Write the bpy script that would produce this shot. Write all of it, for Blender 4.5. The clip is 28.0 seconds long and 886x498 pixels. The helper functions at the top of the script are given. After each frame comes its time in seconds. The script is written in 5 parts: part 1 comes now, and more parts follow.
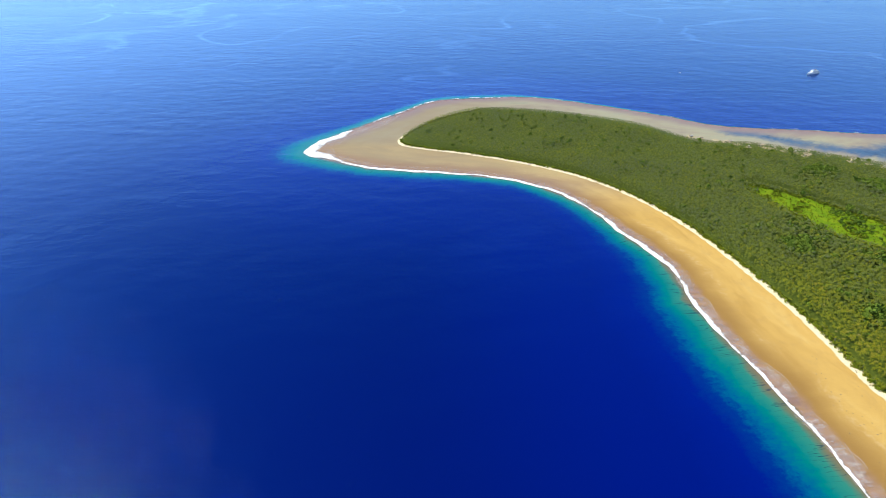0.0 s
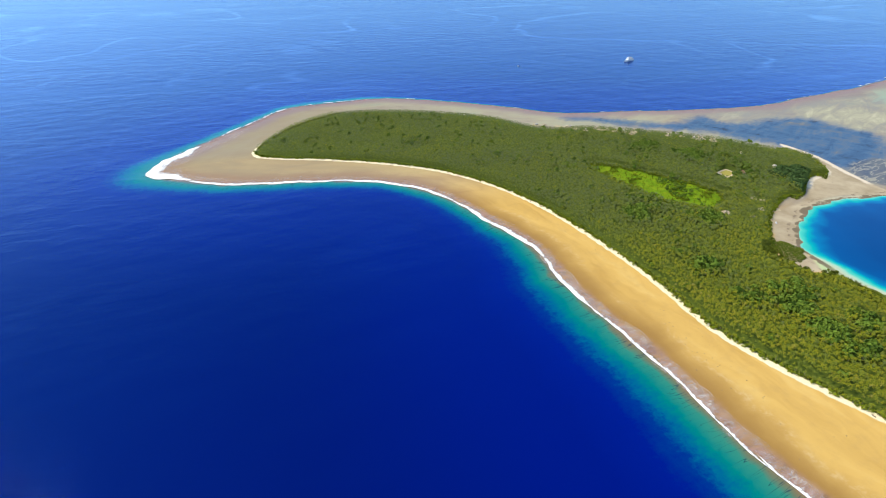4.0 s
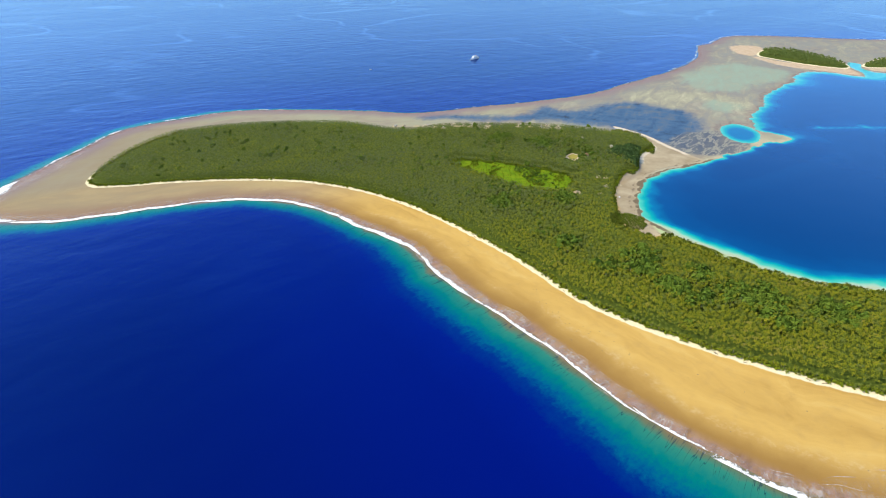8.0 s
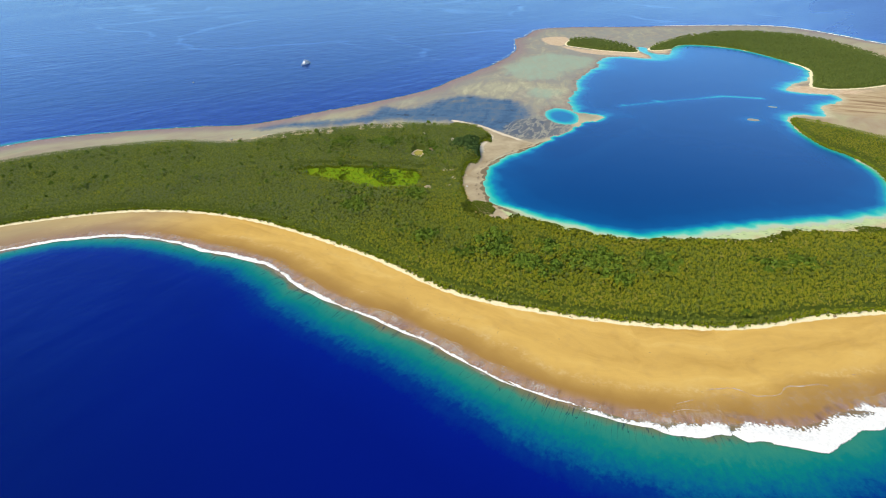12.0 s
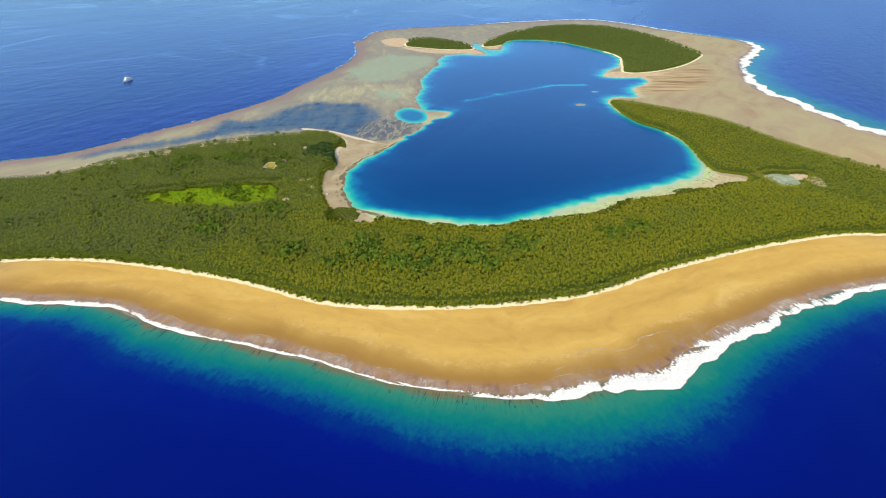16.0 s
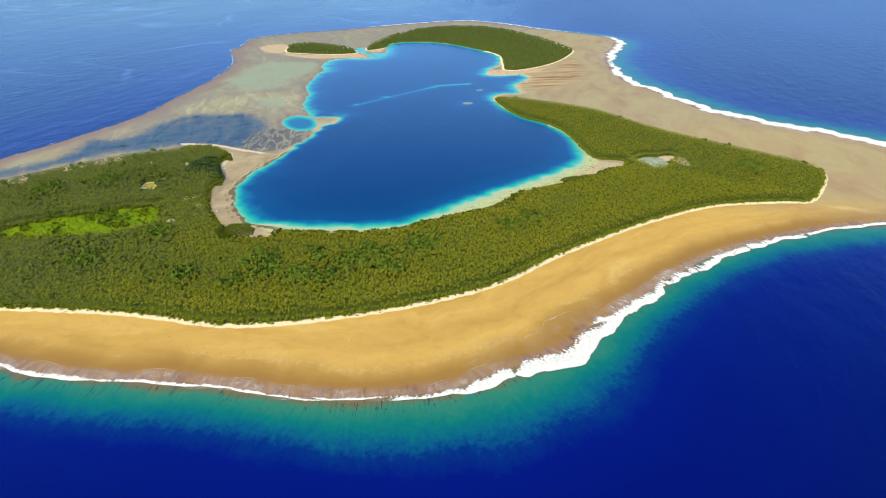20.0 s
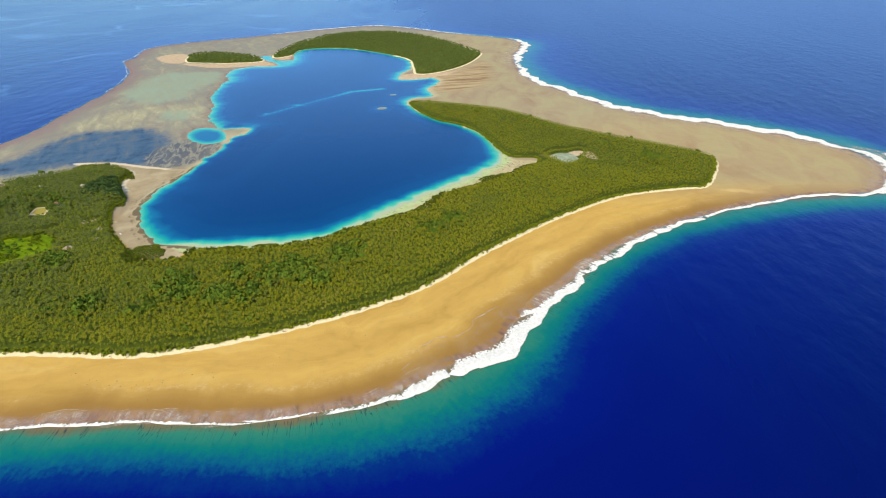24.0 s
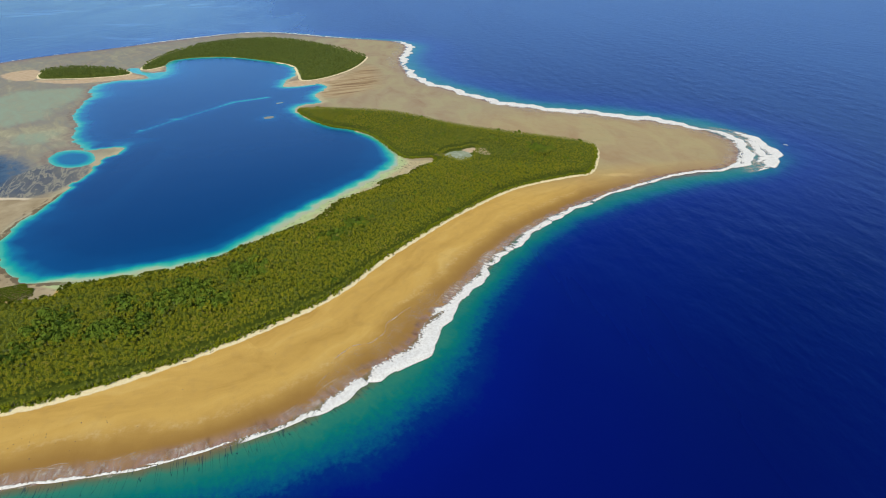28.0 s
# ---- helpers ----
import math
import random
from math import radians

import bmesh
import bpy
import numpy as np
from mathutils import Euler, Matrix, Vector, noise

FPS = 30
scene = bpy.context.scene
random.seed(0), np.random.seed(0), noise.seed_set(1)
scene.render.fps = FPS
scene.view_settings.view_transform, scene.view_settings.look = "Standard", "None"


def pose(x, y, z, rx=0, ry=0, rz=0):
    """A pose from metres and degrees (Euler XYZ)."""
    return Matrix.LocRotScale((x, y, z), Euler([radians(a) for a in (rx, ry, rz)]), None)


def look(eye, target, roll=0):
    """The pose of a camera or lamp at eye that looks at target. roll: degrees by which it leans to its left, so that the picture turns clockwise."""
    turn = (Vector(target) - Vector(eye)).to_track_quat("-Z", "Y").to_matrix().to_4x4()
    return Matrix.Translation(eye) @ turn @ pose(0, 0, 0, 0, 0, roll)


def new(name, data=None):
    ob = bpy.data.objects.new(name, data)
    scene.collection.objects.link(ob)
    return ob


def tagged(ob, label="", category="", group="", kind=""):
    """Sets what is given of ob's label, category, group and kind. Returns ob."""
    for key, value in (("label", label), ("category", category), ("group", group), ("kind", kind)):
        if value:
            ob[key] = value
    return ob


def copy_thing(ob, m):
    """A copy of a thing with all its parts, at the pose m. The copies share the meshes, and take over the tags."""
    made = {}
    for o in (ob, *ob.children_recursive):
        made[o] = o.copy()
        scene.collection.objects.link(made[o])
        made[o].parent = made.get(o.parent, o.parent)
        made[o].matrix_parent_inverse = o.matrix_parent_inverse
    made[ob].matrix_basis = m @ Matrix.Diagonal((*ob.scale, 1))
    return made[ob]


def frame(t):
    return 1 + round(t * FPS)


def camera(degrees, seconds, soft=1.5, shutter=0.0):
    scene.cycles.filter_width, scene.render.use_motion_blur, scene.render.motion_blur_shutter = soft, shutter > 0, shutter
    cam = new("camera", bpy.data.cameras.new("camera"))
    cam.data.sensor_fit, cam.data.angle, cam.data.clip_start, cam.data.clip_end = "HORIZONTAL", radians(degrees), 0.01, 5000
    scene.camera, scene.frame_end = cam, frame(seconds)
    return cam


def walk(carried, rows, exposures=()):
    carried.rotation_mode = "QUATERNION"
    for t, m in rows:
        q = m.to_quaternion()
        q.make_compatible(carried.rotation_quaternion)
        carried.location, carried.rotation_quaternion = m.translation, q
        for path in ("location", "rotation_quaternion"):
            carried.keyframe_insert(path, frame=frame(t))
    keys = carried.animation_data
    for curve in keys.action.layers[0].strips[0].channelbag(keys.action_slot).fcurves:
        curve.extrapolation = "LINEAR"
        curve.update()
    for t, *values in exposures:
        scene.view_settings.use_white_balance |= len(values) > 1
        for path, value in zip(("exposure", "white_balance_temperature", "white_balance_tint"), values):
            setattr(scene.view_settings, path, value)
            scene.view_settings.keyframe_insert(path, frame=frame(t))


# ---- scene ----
cam = camera(78.97, 28.0, 1.0)
# The eye hangs over the sea and turns on the spot: seconds, tilt, lean, turn.
HEIGHT = 375.0
PATH = [
    (0.0, 59.44, 0.37, -0.00),
    (0.5, 59.45, 0.34, -1.79),
    (1.0, 59.47, 0.33, -3.72),
    (1.5, 59.50, 0.33, -5.54),
    (2.0, 59.46, 0.30, -7.50),
    (2.5, 59.49, 0.18, -9.36),
    (3.0, 59.51, 0.12, -11.35),
    (3.5, 59.54, 0.16, -13.45),
    (5.5, 59.69, 0.02, -20.95),
    (6.0, 59.75, 0.01, -22.97),
    (6.5, 59.81, 0.04, -24.88),
    (7.0, 59.86, 0.02, -26.74),
    (7.5, 59.86, 0.07, -28.63),
    (8.0, 59.88, 0.08, -30.56),
    (8.5, 59.90, 0.09, -32.56),
    (9.0, 59.90, 0.08, -34.65),
    (9.5, 59.94, 0.13, -36.88),
    (10.0, 59.95, 0.17, -39.12),
    (10.5, 59.98, 0.17, -41.40),
    (11.0, 60.00, 0.19, -43.58),
    (11.5, 60.00, 0.20, -45.69),
    (12.0, 60.01, 0.21, -47.61),
    (12.5, 60.04, 0.20, -49.51),
    (14.5, 60.09, 0.35, -57.68),
    (15.0, 60.12, 0.36, -59.71),
    (15.5, 60.16, 0.36, -61.59),
    (16.0, 60.20, 0.38, -63.64),
    (16.5, 60.23, 0.39, -65.75),
    (17.0, 60.24, 0.42, -67.55),
    (17.5, 60.26, 0.40, -69.32),
    (18.0, 60.28, 0.41, -70.94),
    (18.5, 60.33, 0.44, -72.41),
    (19.0, 60.34, 0.48, -73.41),
    (19.5, 60.35, 0.37, -74.32),
    (20.0, 60.40, 0.33, -75.36),
    (20.5, 60.44, 0.29, -76.46),
    (21.0, 60.47, 0.28, -77.63),
    (21.5, 60.51, 0.22, -78.80),
    (23.5, 60.76, 0.19, -83.19),
    (24.0, 60.79, 0.19, -84.42),
    (24.5, 60.84, 0.23, -85.71),
    (25.0, 60.86, 0.26, -87.15),
    (25.5, 60.89, 0.28, -88.70),
    (26.0, 60.90, 0.28, -90.22),
    (26.5, 60.92, 0.30, -91.67),
    (27.0, 60.95, 0.30, -93.16),
    (27.5, 60.97, 0.32, -94.57),
    (28.0, 61.00, 0.34, -96.03),
]
walk(cam, [(t, pose(0, 0, HEIGHT, *a)) for t, *a in PATH],
     [(0.0, 0.24, 6400, 10), (8.0, 0.14, 6500, 10), (14.0, 0.0, 7050, 8), (21.0, 0.0, 7150, 8), (25.0, -0.06, 7150, 8), (27.0, -0.06, 7100, 8), (28.0, -0.40, 7000, 8)])

# ---------------------------------------------------------------- light
SUN_AZ, SUN_EL = 64.0, 50.0        # degrees to the left of +y, degrees up
world = bpy.data.worlds.new("sky")
scene.world = world
world.use_nodes = True
sky = world.node_tree.nodes.new("ShaderNodeTexSky")
sky.sky_type = 'NISHITA'
sky.sun_disc = False
sky.sun_elevation = radians(SUN_EL)
sky.sun_rotation = radians(-SUN_AZ)
sky.air_density, sky.dust_density, sky.ozone_density = 1.0, 0.45, 4.5
back = world.node_tree.nodes["Background"]
back.inputs["Strength"].default_value = 0.24
world.node_tree.links.new(sky.outputs[0], back.inputs[0])
sun = new("sun", bpy.data.lights.new("sun", 'SUN'))
sun.data.energy, sun.data.angle, sun.data.color = 3.55, radians(0.53), (1.0, 0.925, 0.79)
toward = Vector((-math.sin(radians(SUN_AZ)) * math.cos(radians(SUN_EL)),
                 math.cos(radians(SUN_AZ)) * math.cos(radians(SUN_EL)), math.sin(radians(SUN_EL))))
sun.matrix_world = look(toward * 900, (0, 0, 0))


# ---------------------------------------------------------------- node helpers
class Nodes:
    """Short hand for building one material."""

    def __init__(self, name):
        self.mat = bpy.data.materials.new(name)
        self.mat.use_nodes = True
        self.t = self.mat.node_tree
        self.bsdf = self.t.nodes["Principled BSDF"]

    def put(self, socket, value):
        if isinstance(value, bpy.types.NodeSocket):
            self.t.links.new(value, socket)
        elif isinstance(value, tuple) and socket.type == 'RGBA' and len(value) == 3:
            socket.default_value = (*value, 1.0)
        else:
            socket.default_value = value

    def math(self, op, a, b=0.0, c=0.0, clamp=False):
        n = self.t.nodes.new("ShaderNodeMath")
        n.operation, n.use_clamp = op, clamp
        for s, v in zip(n.inputs, (a, b, c)):
            self.put(s, v)
        return n.outputs[0]

    def attr(self, name):
        n = self.t.nodes.new("ShaderNodeAttribute")
        n.attribute_name = name
        return n.outputs["Fac"]

    def place(self):
        return self.t.nodes.new("ShaderNodeNewGeometry").outputs["Position"]

    def vec(self, x, y, z=0.0):
        n = self.t.nodes.new("ShaderNodeCombineXYZ")
        for s, v in zip(n.inputs, (x, y, z)):
            self.put(s, v)
        return n.outputs[0]

    def scaled(self, v, s):
        n = self.t.nodes.new("ShaderNodeMapping")
        self.put(n.inputs["Vector"], v)
        n.inputs["Scale"].default_value = s
        return n.outputs[0]

    def turned(self, v, s, rz):
        n = self.t.nodes.new("ShaderNodeMapping")
        self.put(n.inputs["Vector"], v)
        n.inputs["Scale"].default_value = s
        n.inputs["Rotation"].default_value = (0, 0, radians(rz))
        return n.outputs[0]

    def laid(self, v, long, wide, rz):
        """Coordinates for grain that is long one way, rz degrees from +x, and short across it."""
        n = self.t.nodes.new("ShaderNodeMapping")
        n.vector_type = 'TEXTURE'
        self.put(n.inputs["Vector"], v)
        n.inputs["Scale"].default_value = (long, wide, 1e6)
        n.inputs["Rotation"].default_value = (0, 0, radians(rz))
        return n.outputs[0]

    def noise(self, v, scale, detail=3.0, rough=0.55, warp=0.0):
        n = self.t.nodes.new("ShaderNodeTexNoise")
        self.put(n.inputs["Vector"], v)
        n.inputs["Scale"].default_value = scale
        n.inputs["Detail"].default_value = detail
        n.inputs["Roughness"].default_value = rough
        n.inputs["Distortion"].default_value = warp
        return n.outputs["Fac"]

    def step(self, v, lo, hi, a=0.0, b=1.0):
        n = self.t.nodes.new("ShaderNodeMapRange")
        n.interpolation_type = 'SMOOTHSTEP'
        for s, x in zip(n.inputs, (v, lo, hi, a, b)):
            self.put(s, x)
        return n.outputs[0]

    def mix(self, f, a, b, mode='MIX'):
        n = self.t.nodes.new("ShaderNodeMix")
        n.data_type, n.blend_type = 'RGBA', mode
        self.put(n.inputs[0], f)
        self.put(n.inputs[6], a)
        self.put(n.inputs[7], b)
        return n.outputs[2]

    def ramp(self, f, stops):
        n = self.t.nodes.new("ShaderNodeValToRGB")
        self.put(n.inputs[0], f)
        e = n.color_ramp.elements
        while len(e) < len(stops):
            e.new(0.5)
        for k, (p, c) in zip(e, stops):
            k.position, k.color = p, (*c, 1.0)
        return n.outputs[0]

    def bump(self, h, strength, distance):
        n = self.t.nodes.new("ShaderNodeBump")
        self.put(n.inputs["Height"], h)
        n.inputs["Strength"].default_value = strength
        n.inputs["Distance"].default_value = distance
        self.put(self.bsdf.inputs["Normal"], n.outputs[0])

    def set(self, **kw):
        for k, v in kw.items():
            self.put(self.bsdf.inputs[k.replace("_", " ")], v)
        return self.mat


# ---------------------------------------------------------------- plan of the atoll (metres)
WOOD_OUTER = [(-88, 1060), (-38, 1030), (36, 1004), (141, 955), (235, 890), (307, 803), (355, 700), (384, 584), (401, 476),
              (407, 374), (428, 303), (452, 250), (484, 191), (523, 133), (573, 75), (652, 16), (711, -35), (787, -107),
              (879, -217), (924, -331), (940, -380), (1010, -418), (1069, -440), (1113, -439), (1149, -395), (1215, -284),
              (1297, -163), (1424, -28), (1481, 126), (1495, 204)]
WOOD_INNER = [(1481, 239), (1385, 195), (1315, 142), (1276, 80), (1212, 31), (1107, -9), (1061, -37), (1059, -86), (1029, -86),
              (1006, -58), (972, -35), (916, 17), (851, 93), (797, 111), (742, 179), (704, 223), (672, 257), (637, 344),
              (630, 418), (606, 423), (596, 457), (599, 480), (626, 520), (678, 576), (751, 621), (779, 619), (850, 676),
              (902, 685), (935, 745), (934, 805)]
WOOD_NORTH = [(907, 818), (842, 900), (736, 977), (624, 1042), (521, 1063), (446, 1162), (380, 1212), (257, 1274), (122, 1304),
              (52, 1275), (-15, 1217), (-76, 1121)]
ISLET_WEST = [(2033, 1182), (2014, 1117), (2018, 992), (2066, 896), (2161, 970), (2226, 1147), (2178, 1233)]
ISLET_EAST = [(2142, 881), (2205, 828), (2325, 837), (2386, 759), (2383, 631), (2266, 459), (2150, 344), (1974, 297), (1874, 270),
              (1921, 194), (2062, 117), (2262, 73), (2348, 91), (2600, 236), (2816, 417), (2903, 599), (2809, 807), (2549, 896),
              (2308, 914)]
REEF_NEAR = [(-260, 1016), (-173, 949), (-70, 916), (31, 901), (136, 864), (209, 792), (255, 689), (291, 586), (292, 510),
             (297, 456), (313, 374), (323, 300), (328, 235), (335, 191), (352, 139), (376, 90), (416, 44), (458, -6), (509, -35),
             (575, -88), (644, -136), (735, -223), (802, -313), (856, -408), (913, -533), (936, -650), (998, -718)]
REEF_FAR = [(1099, -761), (1213, -716), (1319, -587), (1384, -466), (1493, -310), (1693, -183), (1810, -111), (1949, -80),
            (2087, -64), (2203, -57), (2314, -68), (2452, -92), (2598, -97), (2708, -51), (2781, 33), (2909, 269), (3075, 487),
            (3146, 714), (2924, 996), (2684, 1218), (2544, 1371), (2402, 1482), (2280, 1500), (2111, 1436), (2008, 1416),
            (1843, 1293), (1730, 1232), (1577, 1177), (1422, 1142), (1246, 1109)]
REEF_NORTH = [(1121, 1084), (926, 1102), (766, 1135), (618, 1161), (510, 1245),
              (390, 1328), (252, 1402), (133, 1408), (-15, 1382), (-108, 1273), (-198, 1154), (-245, 1083)]
LAGOON_SOUTH = [(748, 571), (694, 536), (665, 504), (646, 475), (639, 444), (640, 404), (651, 351), (660, 307), (674, 267),
                (702, 231), (761, 185), (797, 157), (840, 128), (888, 89), (936, 48), (984, 13), (1025, -9), (1062, -16),
                (1101, -12), (1161, 1), (1201, 19), (1247, 52), (1288, 87), (1315, 129), (1359, 176), (1406, 213), (1457, 237),
                (1509, 251), (1548, 235), (1572, 190), (1640, 212), (1700, 205), (1755, 190), (1818, 212),
                (1797, 257), (1784, 315)]
LAGOON_NORTH = [(1814, 331), (1890, 333), (1947, 315), (2042, 320), (2138, 346), (2248, 433), (2331, 520), (2383, 631),
                (2394, 736), (2370, 805), (2324, 841), (2221, 824), (2131, 795), (2042, 780), (1987, 792), (1970, 838),
                (1948, 899), (1898, 934), (1801, 914), (1739, 877), (1672, 867), (1602, 852), (1516, 824), (1467, 802),
                (1412, 767), (1359, 754), (1307, 731), (1252, 693), (1213, 659), (1211, 634), (1220, 581), (1168, 578),
                (1147, 592), (1104, 588), (1055, 584), (1002, 584), (950, 583), (905, 583), (867, 587), (832, 590), (795, 588)]
TERRACE = [(627, 457), (620, 433), (631, 379), (653, 295), (685, 225), (726, 193), (747, 154), (782, 117), (814, 96), (858, 75),
           (899, 34), (925, 9), (955, -27), (973, -38), (1002, -40), (1018, -53), (1032, -86), (1043, -86), (1048, -67),
           (1048, -42), (1078, -21), (1109, -15), (1161, -1), (1209, 19), (1255, 53), (1232, 69), (1189, 29), (1079, 0),
           (1010, 15), (958, 50), (908, 92), (858, 132), (765, 205), (685, 271), (665, 358), (656, 413)]
CHANNEL = [(2178, 944), (2176, 907), (2115, 877), (2079, 823), (2093, 786), (2009, 768), (1985, 798), (2037, 830), (2106, 903)]
WEST_SAND = [(2111, 1346), (2181, 1334), (2188, 1267), (2032, 1187), (1995, 1210), (2028, 1279)]
SAND_BAR = [(2006, 1178), (1995, 1056), (2091, 906), (1995, 804), (1955, 914), (1929, 1021), (1964, 1141)]
EAST_SAND = [(2202, 920), (2153, 890), (2220, 828), (2145, 793), (2103, 833), (2117, 873)]
EAST_POINT = [(1807, 326), (1856, 320), (1886, 291), (1887, 235), (1935, 160), (1995, 129), (1874, 170), (1808, 250), (1785, 312)]
OCHRE = [(1853, 276), (1873, 224), (1941, 142), (2114, 64), (1928, 26), (1756, 34), (1657, 97), (1629, 172), (1671, 219)]
CLEARING = [(514, 833), (528, 755), (555, 675), (604, 626), (647, 657), (626, 711), (572, 781)]
POND = [(1069, -114), (1091, -129), (1096, -150), (1086, -164), (1062, -171), (1039, -156), (1033, -142), (1047, -132)]
POND_SAND = [(1094, -154), (1113, -178), (1095, -180), (1079, -170)]
POND_BANK = [(1095, -179), (1108, -203), (1065, -209), (1062, -195)]
MUD = [(1082, -92), (1079, -116), (1060, -120), (1065, -103)]
SPIT = [(946, 835), (957, 760), (944, 690), (936, 630), (930, 586), (841, 606), (768, 590), (701, 549), (647, 491), (622, 433), (596, 440),
        (600, 480), (640, 530), (690, 580), (780, 610), (850, 670), (910, 690), (930, 760)]
FIELD = [(714, 741), (716, 715), (746, 730), (740, 750)]
POOL = [(921, 1040), (933, 1008), (976, 971), (1038, 972), (1104, 974), (1157, 943), (1165, 876), (1190, 841), (1164, 786),
        (1101, 726), (1010, 676), (958, 655), (949, 710), (954, 774), (946, 830), (906, 876), (860, 930), (806, 973), (713, 1029),
        (660, 1075), (600, 1125), (640, 1130), (726, 1068), (779, 1033), (832, 1011), (886, 1031)]
PALE = [(1458, 1047), (1528, 1101), (1646, 1130), (1737, 1149), (1835, 1141), (1844, 1049), (1844, 954), (1698, 906), (1598, 913),
        (1500, 889), (1425, 935), (1420, 992)]
SPOT = [(1325, 863), (1355, 820), (1301, 781), (1255, 802), (1272, 840)]
CREAM = [(1151, 993), (1237, 1022), (1327, 1010), (1369, 939), (1430, 859), (1365, 775), (1290, 743), (1328, 874), (1261, 869),
         (1200, 847), (1169, 879), (1162, 946)]


def spline(points, n=5):
    """A closed smooth line through the points."""
    p = np.array(points, float)
    a, b, c, d = np.roll(p, 1, 0), p, np.roll(p, -1, 0), np.roll(p, -2, 0)
    out = []
    for k in range(n):
        t = k / n
        out.append(0.5 * (2 * b + (c - a) * t + (2 * a - 5 * b + 4 * c - d) * t ** 2 + (3 * b - a - 3 * c + d) * t ** 3))
    return np.stack(out, 1).reshape(-1, 2)


def smooth(v, lo, hi):
    t = np.clip((v - lo) / (hi - lo), 0, 1)
    return t * t * (3 - 2 * t)


def signed(line, pts):
    """How far inside the closed line each point lies, and how far along the line its nearest place is."""
    a, e = line, np.roll(line, -1, 0) - line
    length = np.hypot(*e.T)
    run = np.concatenate([[0], np.cumsum(length)[:-1]])
    dist, along = np.empty(len(pts)), np.empty(len(pts))
    for i in range(0, len(pts), 3000):
        q = pts[i:i + 3000]
        w = q[:, None, :] - a[None]
        h = np.clip((w * e).sum(2) / (length ** 2 + 1e-9), 0, 1)
        d2 = (w[..., 0] - h * e[:, 0]) ** 2 + (w[..., 1] - h * e[:, 1]) ** 2
        k = d2.argmin(1)
        row = np.arange(len(q))
        y0, y1 = a[:, 1][None] > q[:, 1:], (a + e)[:, 1][None] > q[:, 1:]
        xc = a[:, 0] + (q[:, 1:] - a[:, 1]) * e[:, 0] / np.where(e[:, 1] == 0, 1e-9, e[:, 1])
        inside = ((y0 != y1) & (q[:, :1] < xc)).sum(1) % 2 == 1
        dist[i:i + 3000] = np.sqrt(d2[row, k]) * np.where(inside, 1, -1)
        along[i:i + 3000] = run[k] + h[row, k] * length[k]
    return dist, along


def bulge(p, scale, seed):
    """Smooth random field, to gather trees of a kind in patches."""
    r = np.random.default_rng(seed)
    out = np.zeros(len(p))
    for _ in range(9):
        a, k, ph = r.uniform(0, 6.283), r.uniform(0.5, 1.6) / scale, r.uniform(0, 6.283)
        out += np.sin((p[:, 0] * math.cos(a) + p[:, 1] * math.sin(a)) * k * 6.283 + ph)
    return out / 3.0


wood_line = spline(WOOD_OUTER + WOOD_INNER + WOOD_NORTH)
west_line, east_line = spline(ISLET_WEST), spline(ISLET_EAST)
reef_line, lagoon_line = spline(REEF_NEAR + REEF_FAR + REEF_NORTH), spline(LAGOON_SOUTH + LAGOON_NORTH)
clearing_line, pond_line, pond_sand_line = spline(CLEARING), spline(POND), spline(POND_SAND)
cream_line = spline(CREAM)
pool_line, pale_line, spit_line, field_line = spline(POOL), spline(PALE), spline(SPIT), np.array(FIELD, float)


def clear_depth(pts):
    """How far inside the clearing, with its uneven border, each point lies."""
    return signed(clearing_line, pts)[0] + 4.0 * bulge(pts, 42, 61) + 2.0 * bulge(pts, 17, 62) + 5.0


def wood_depth(pts):
    """How far inside any wood each point lies."""
    return np.maximum.reduce([signed(l, pts)[0] for l in (wood_line, west_line, east_line)])


# ---------------------------------------------------------------- sheets of ground and water
def axis(lo, hi, fine, far_hi, mid):
    inner = np.arange(lo, hi, fine)
    outer = np.arange(hi, far_hi, mid)
    more = np.array([400, 900, 1600, 2600, 4200, 7000, 12000.0])
    return np.concatenate([lo - more[::-1], inner, outer, [far_hi], far_hi + more])


GX, GY = axis(-330, 1720, 9.0, 3350, 18.0), axis(-880, 1500, 9.0, 1620, 18.0)
gx, gy = np.meshgrid(GX, GY, indexing="ij")
flat = np.stack([gx.ravel(), gy.ravel()], 1)
s_wood = wood_depth(flat)
s_reef, u_reef = signed(reef_line, flat)
s_lagoon, u_lagoon = signed(lagoon_line, flat)
s_lagoon += 2.6 * bulge(flat, 34, 51) + 3.0 * bulge(flat, 75, 52)
s_reef += 1.6 * bulge(flat, 30, 53) + 1.8 * bulge(flat, 80, 54)
s_clear = clear_depth(flat)
s_pond = signed(pond_line, flat)[0]
s_pond_sand = np.maximum(signed(pond_sand_line, flat)[0], signed(spline(POND_BANK), flat)[0])
s_pool, s_cream = signed(pool_line, flat)[0], signed(cream_line, flat)[0]
s_pale = np.maximum(signed(pale_line, flat)[0], signed(spline(SPOT), flat)[0])
s_terrace, s_ochre, s_mud = (signed(spline(l), flat)[0] for l in (TERRACE, OCHRE, MUD))
s_islet_sand = np.maximum.reduce([signed(spline(l), flat)[0] for l in (WEST_SAND, SAND_BAR, EAST_SAND, EAST_POINT)])
hole = 33 - np.hypot(*(np.array([[0.755, 0.655], [-0.655 * 1.75, 0.755 * 1.75]]) @ (flat - np.array([1151.0, 661.0])).T)) / 2.0     # the small round blue hole
s_lagoon = np.maximum(s_lagoon, hole)
s_channel = signed(spline(CHANNEL), flat)[0]       # between the islets
s_lagoon = np.maximum(s_lagoon, s_channel)
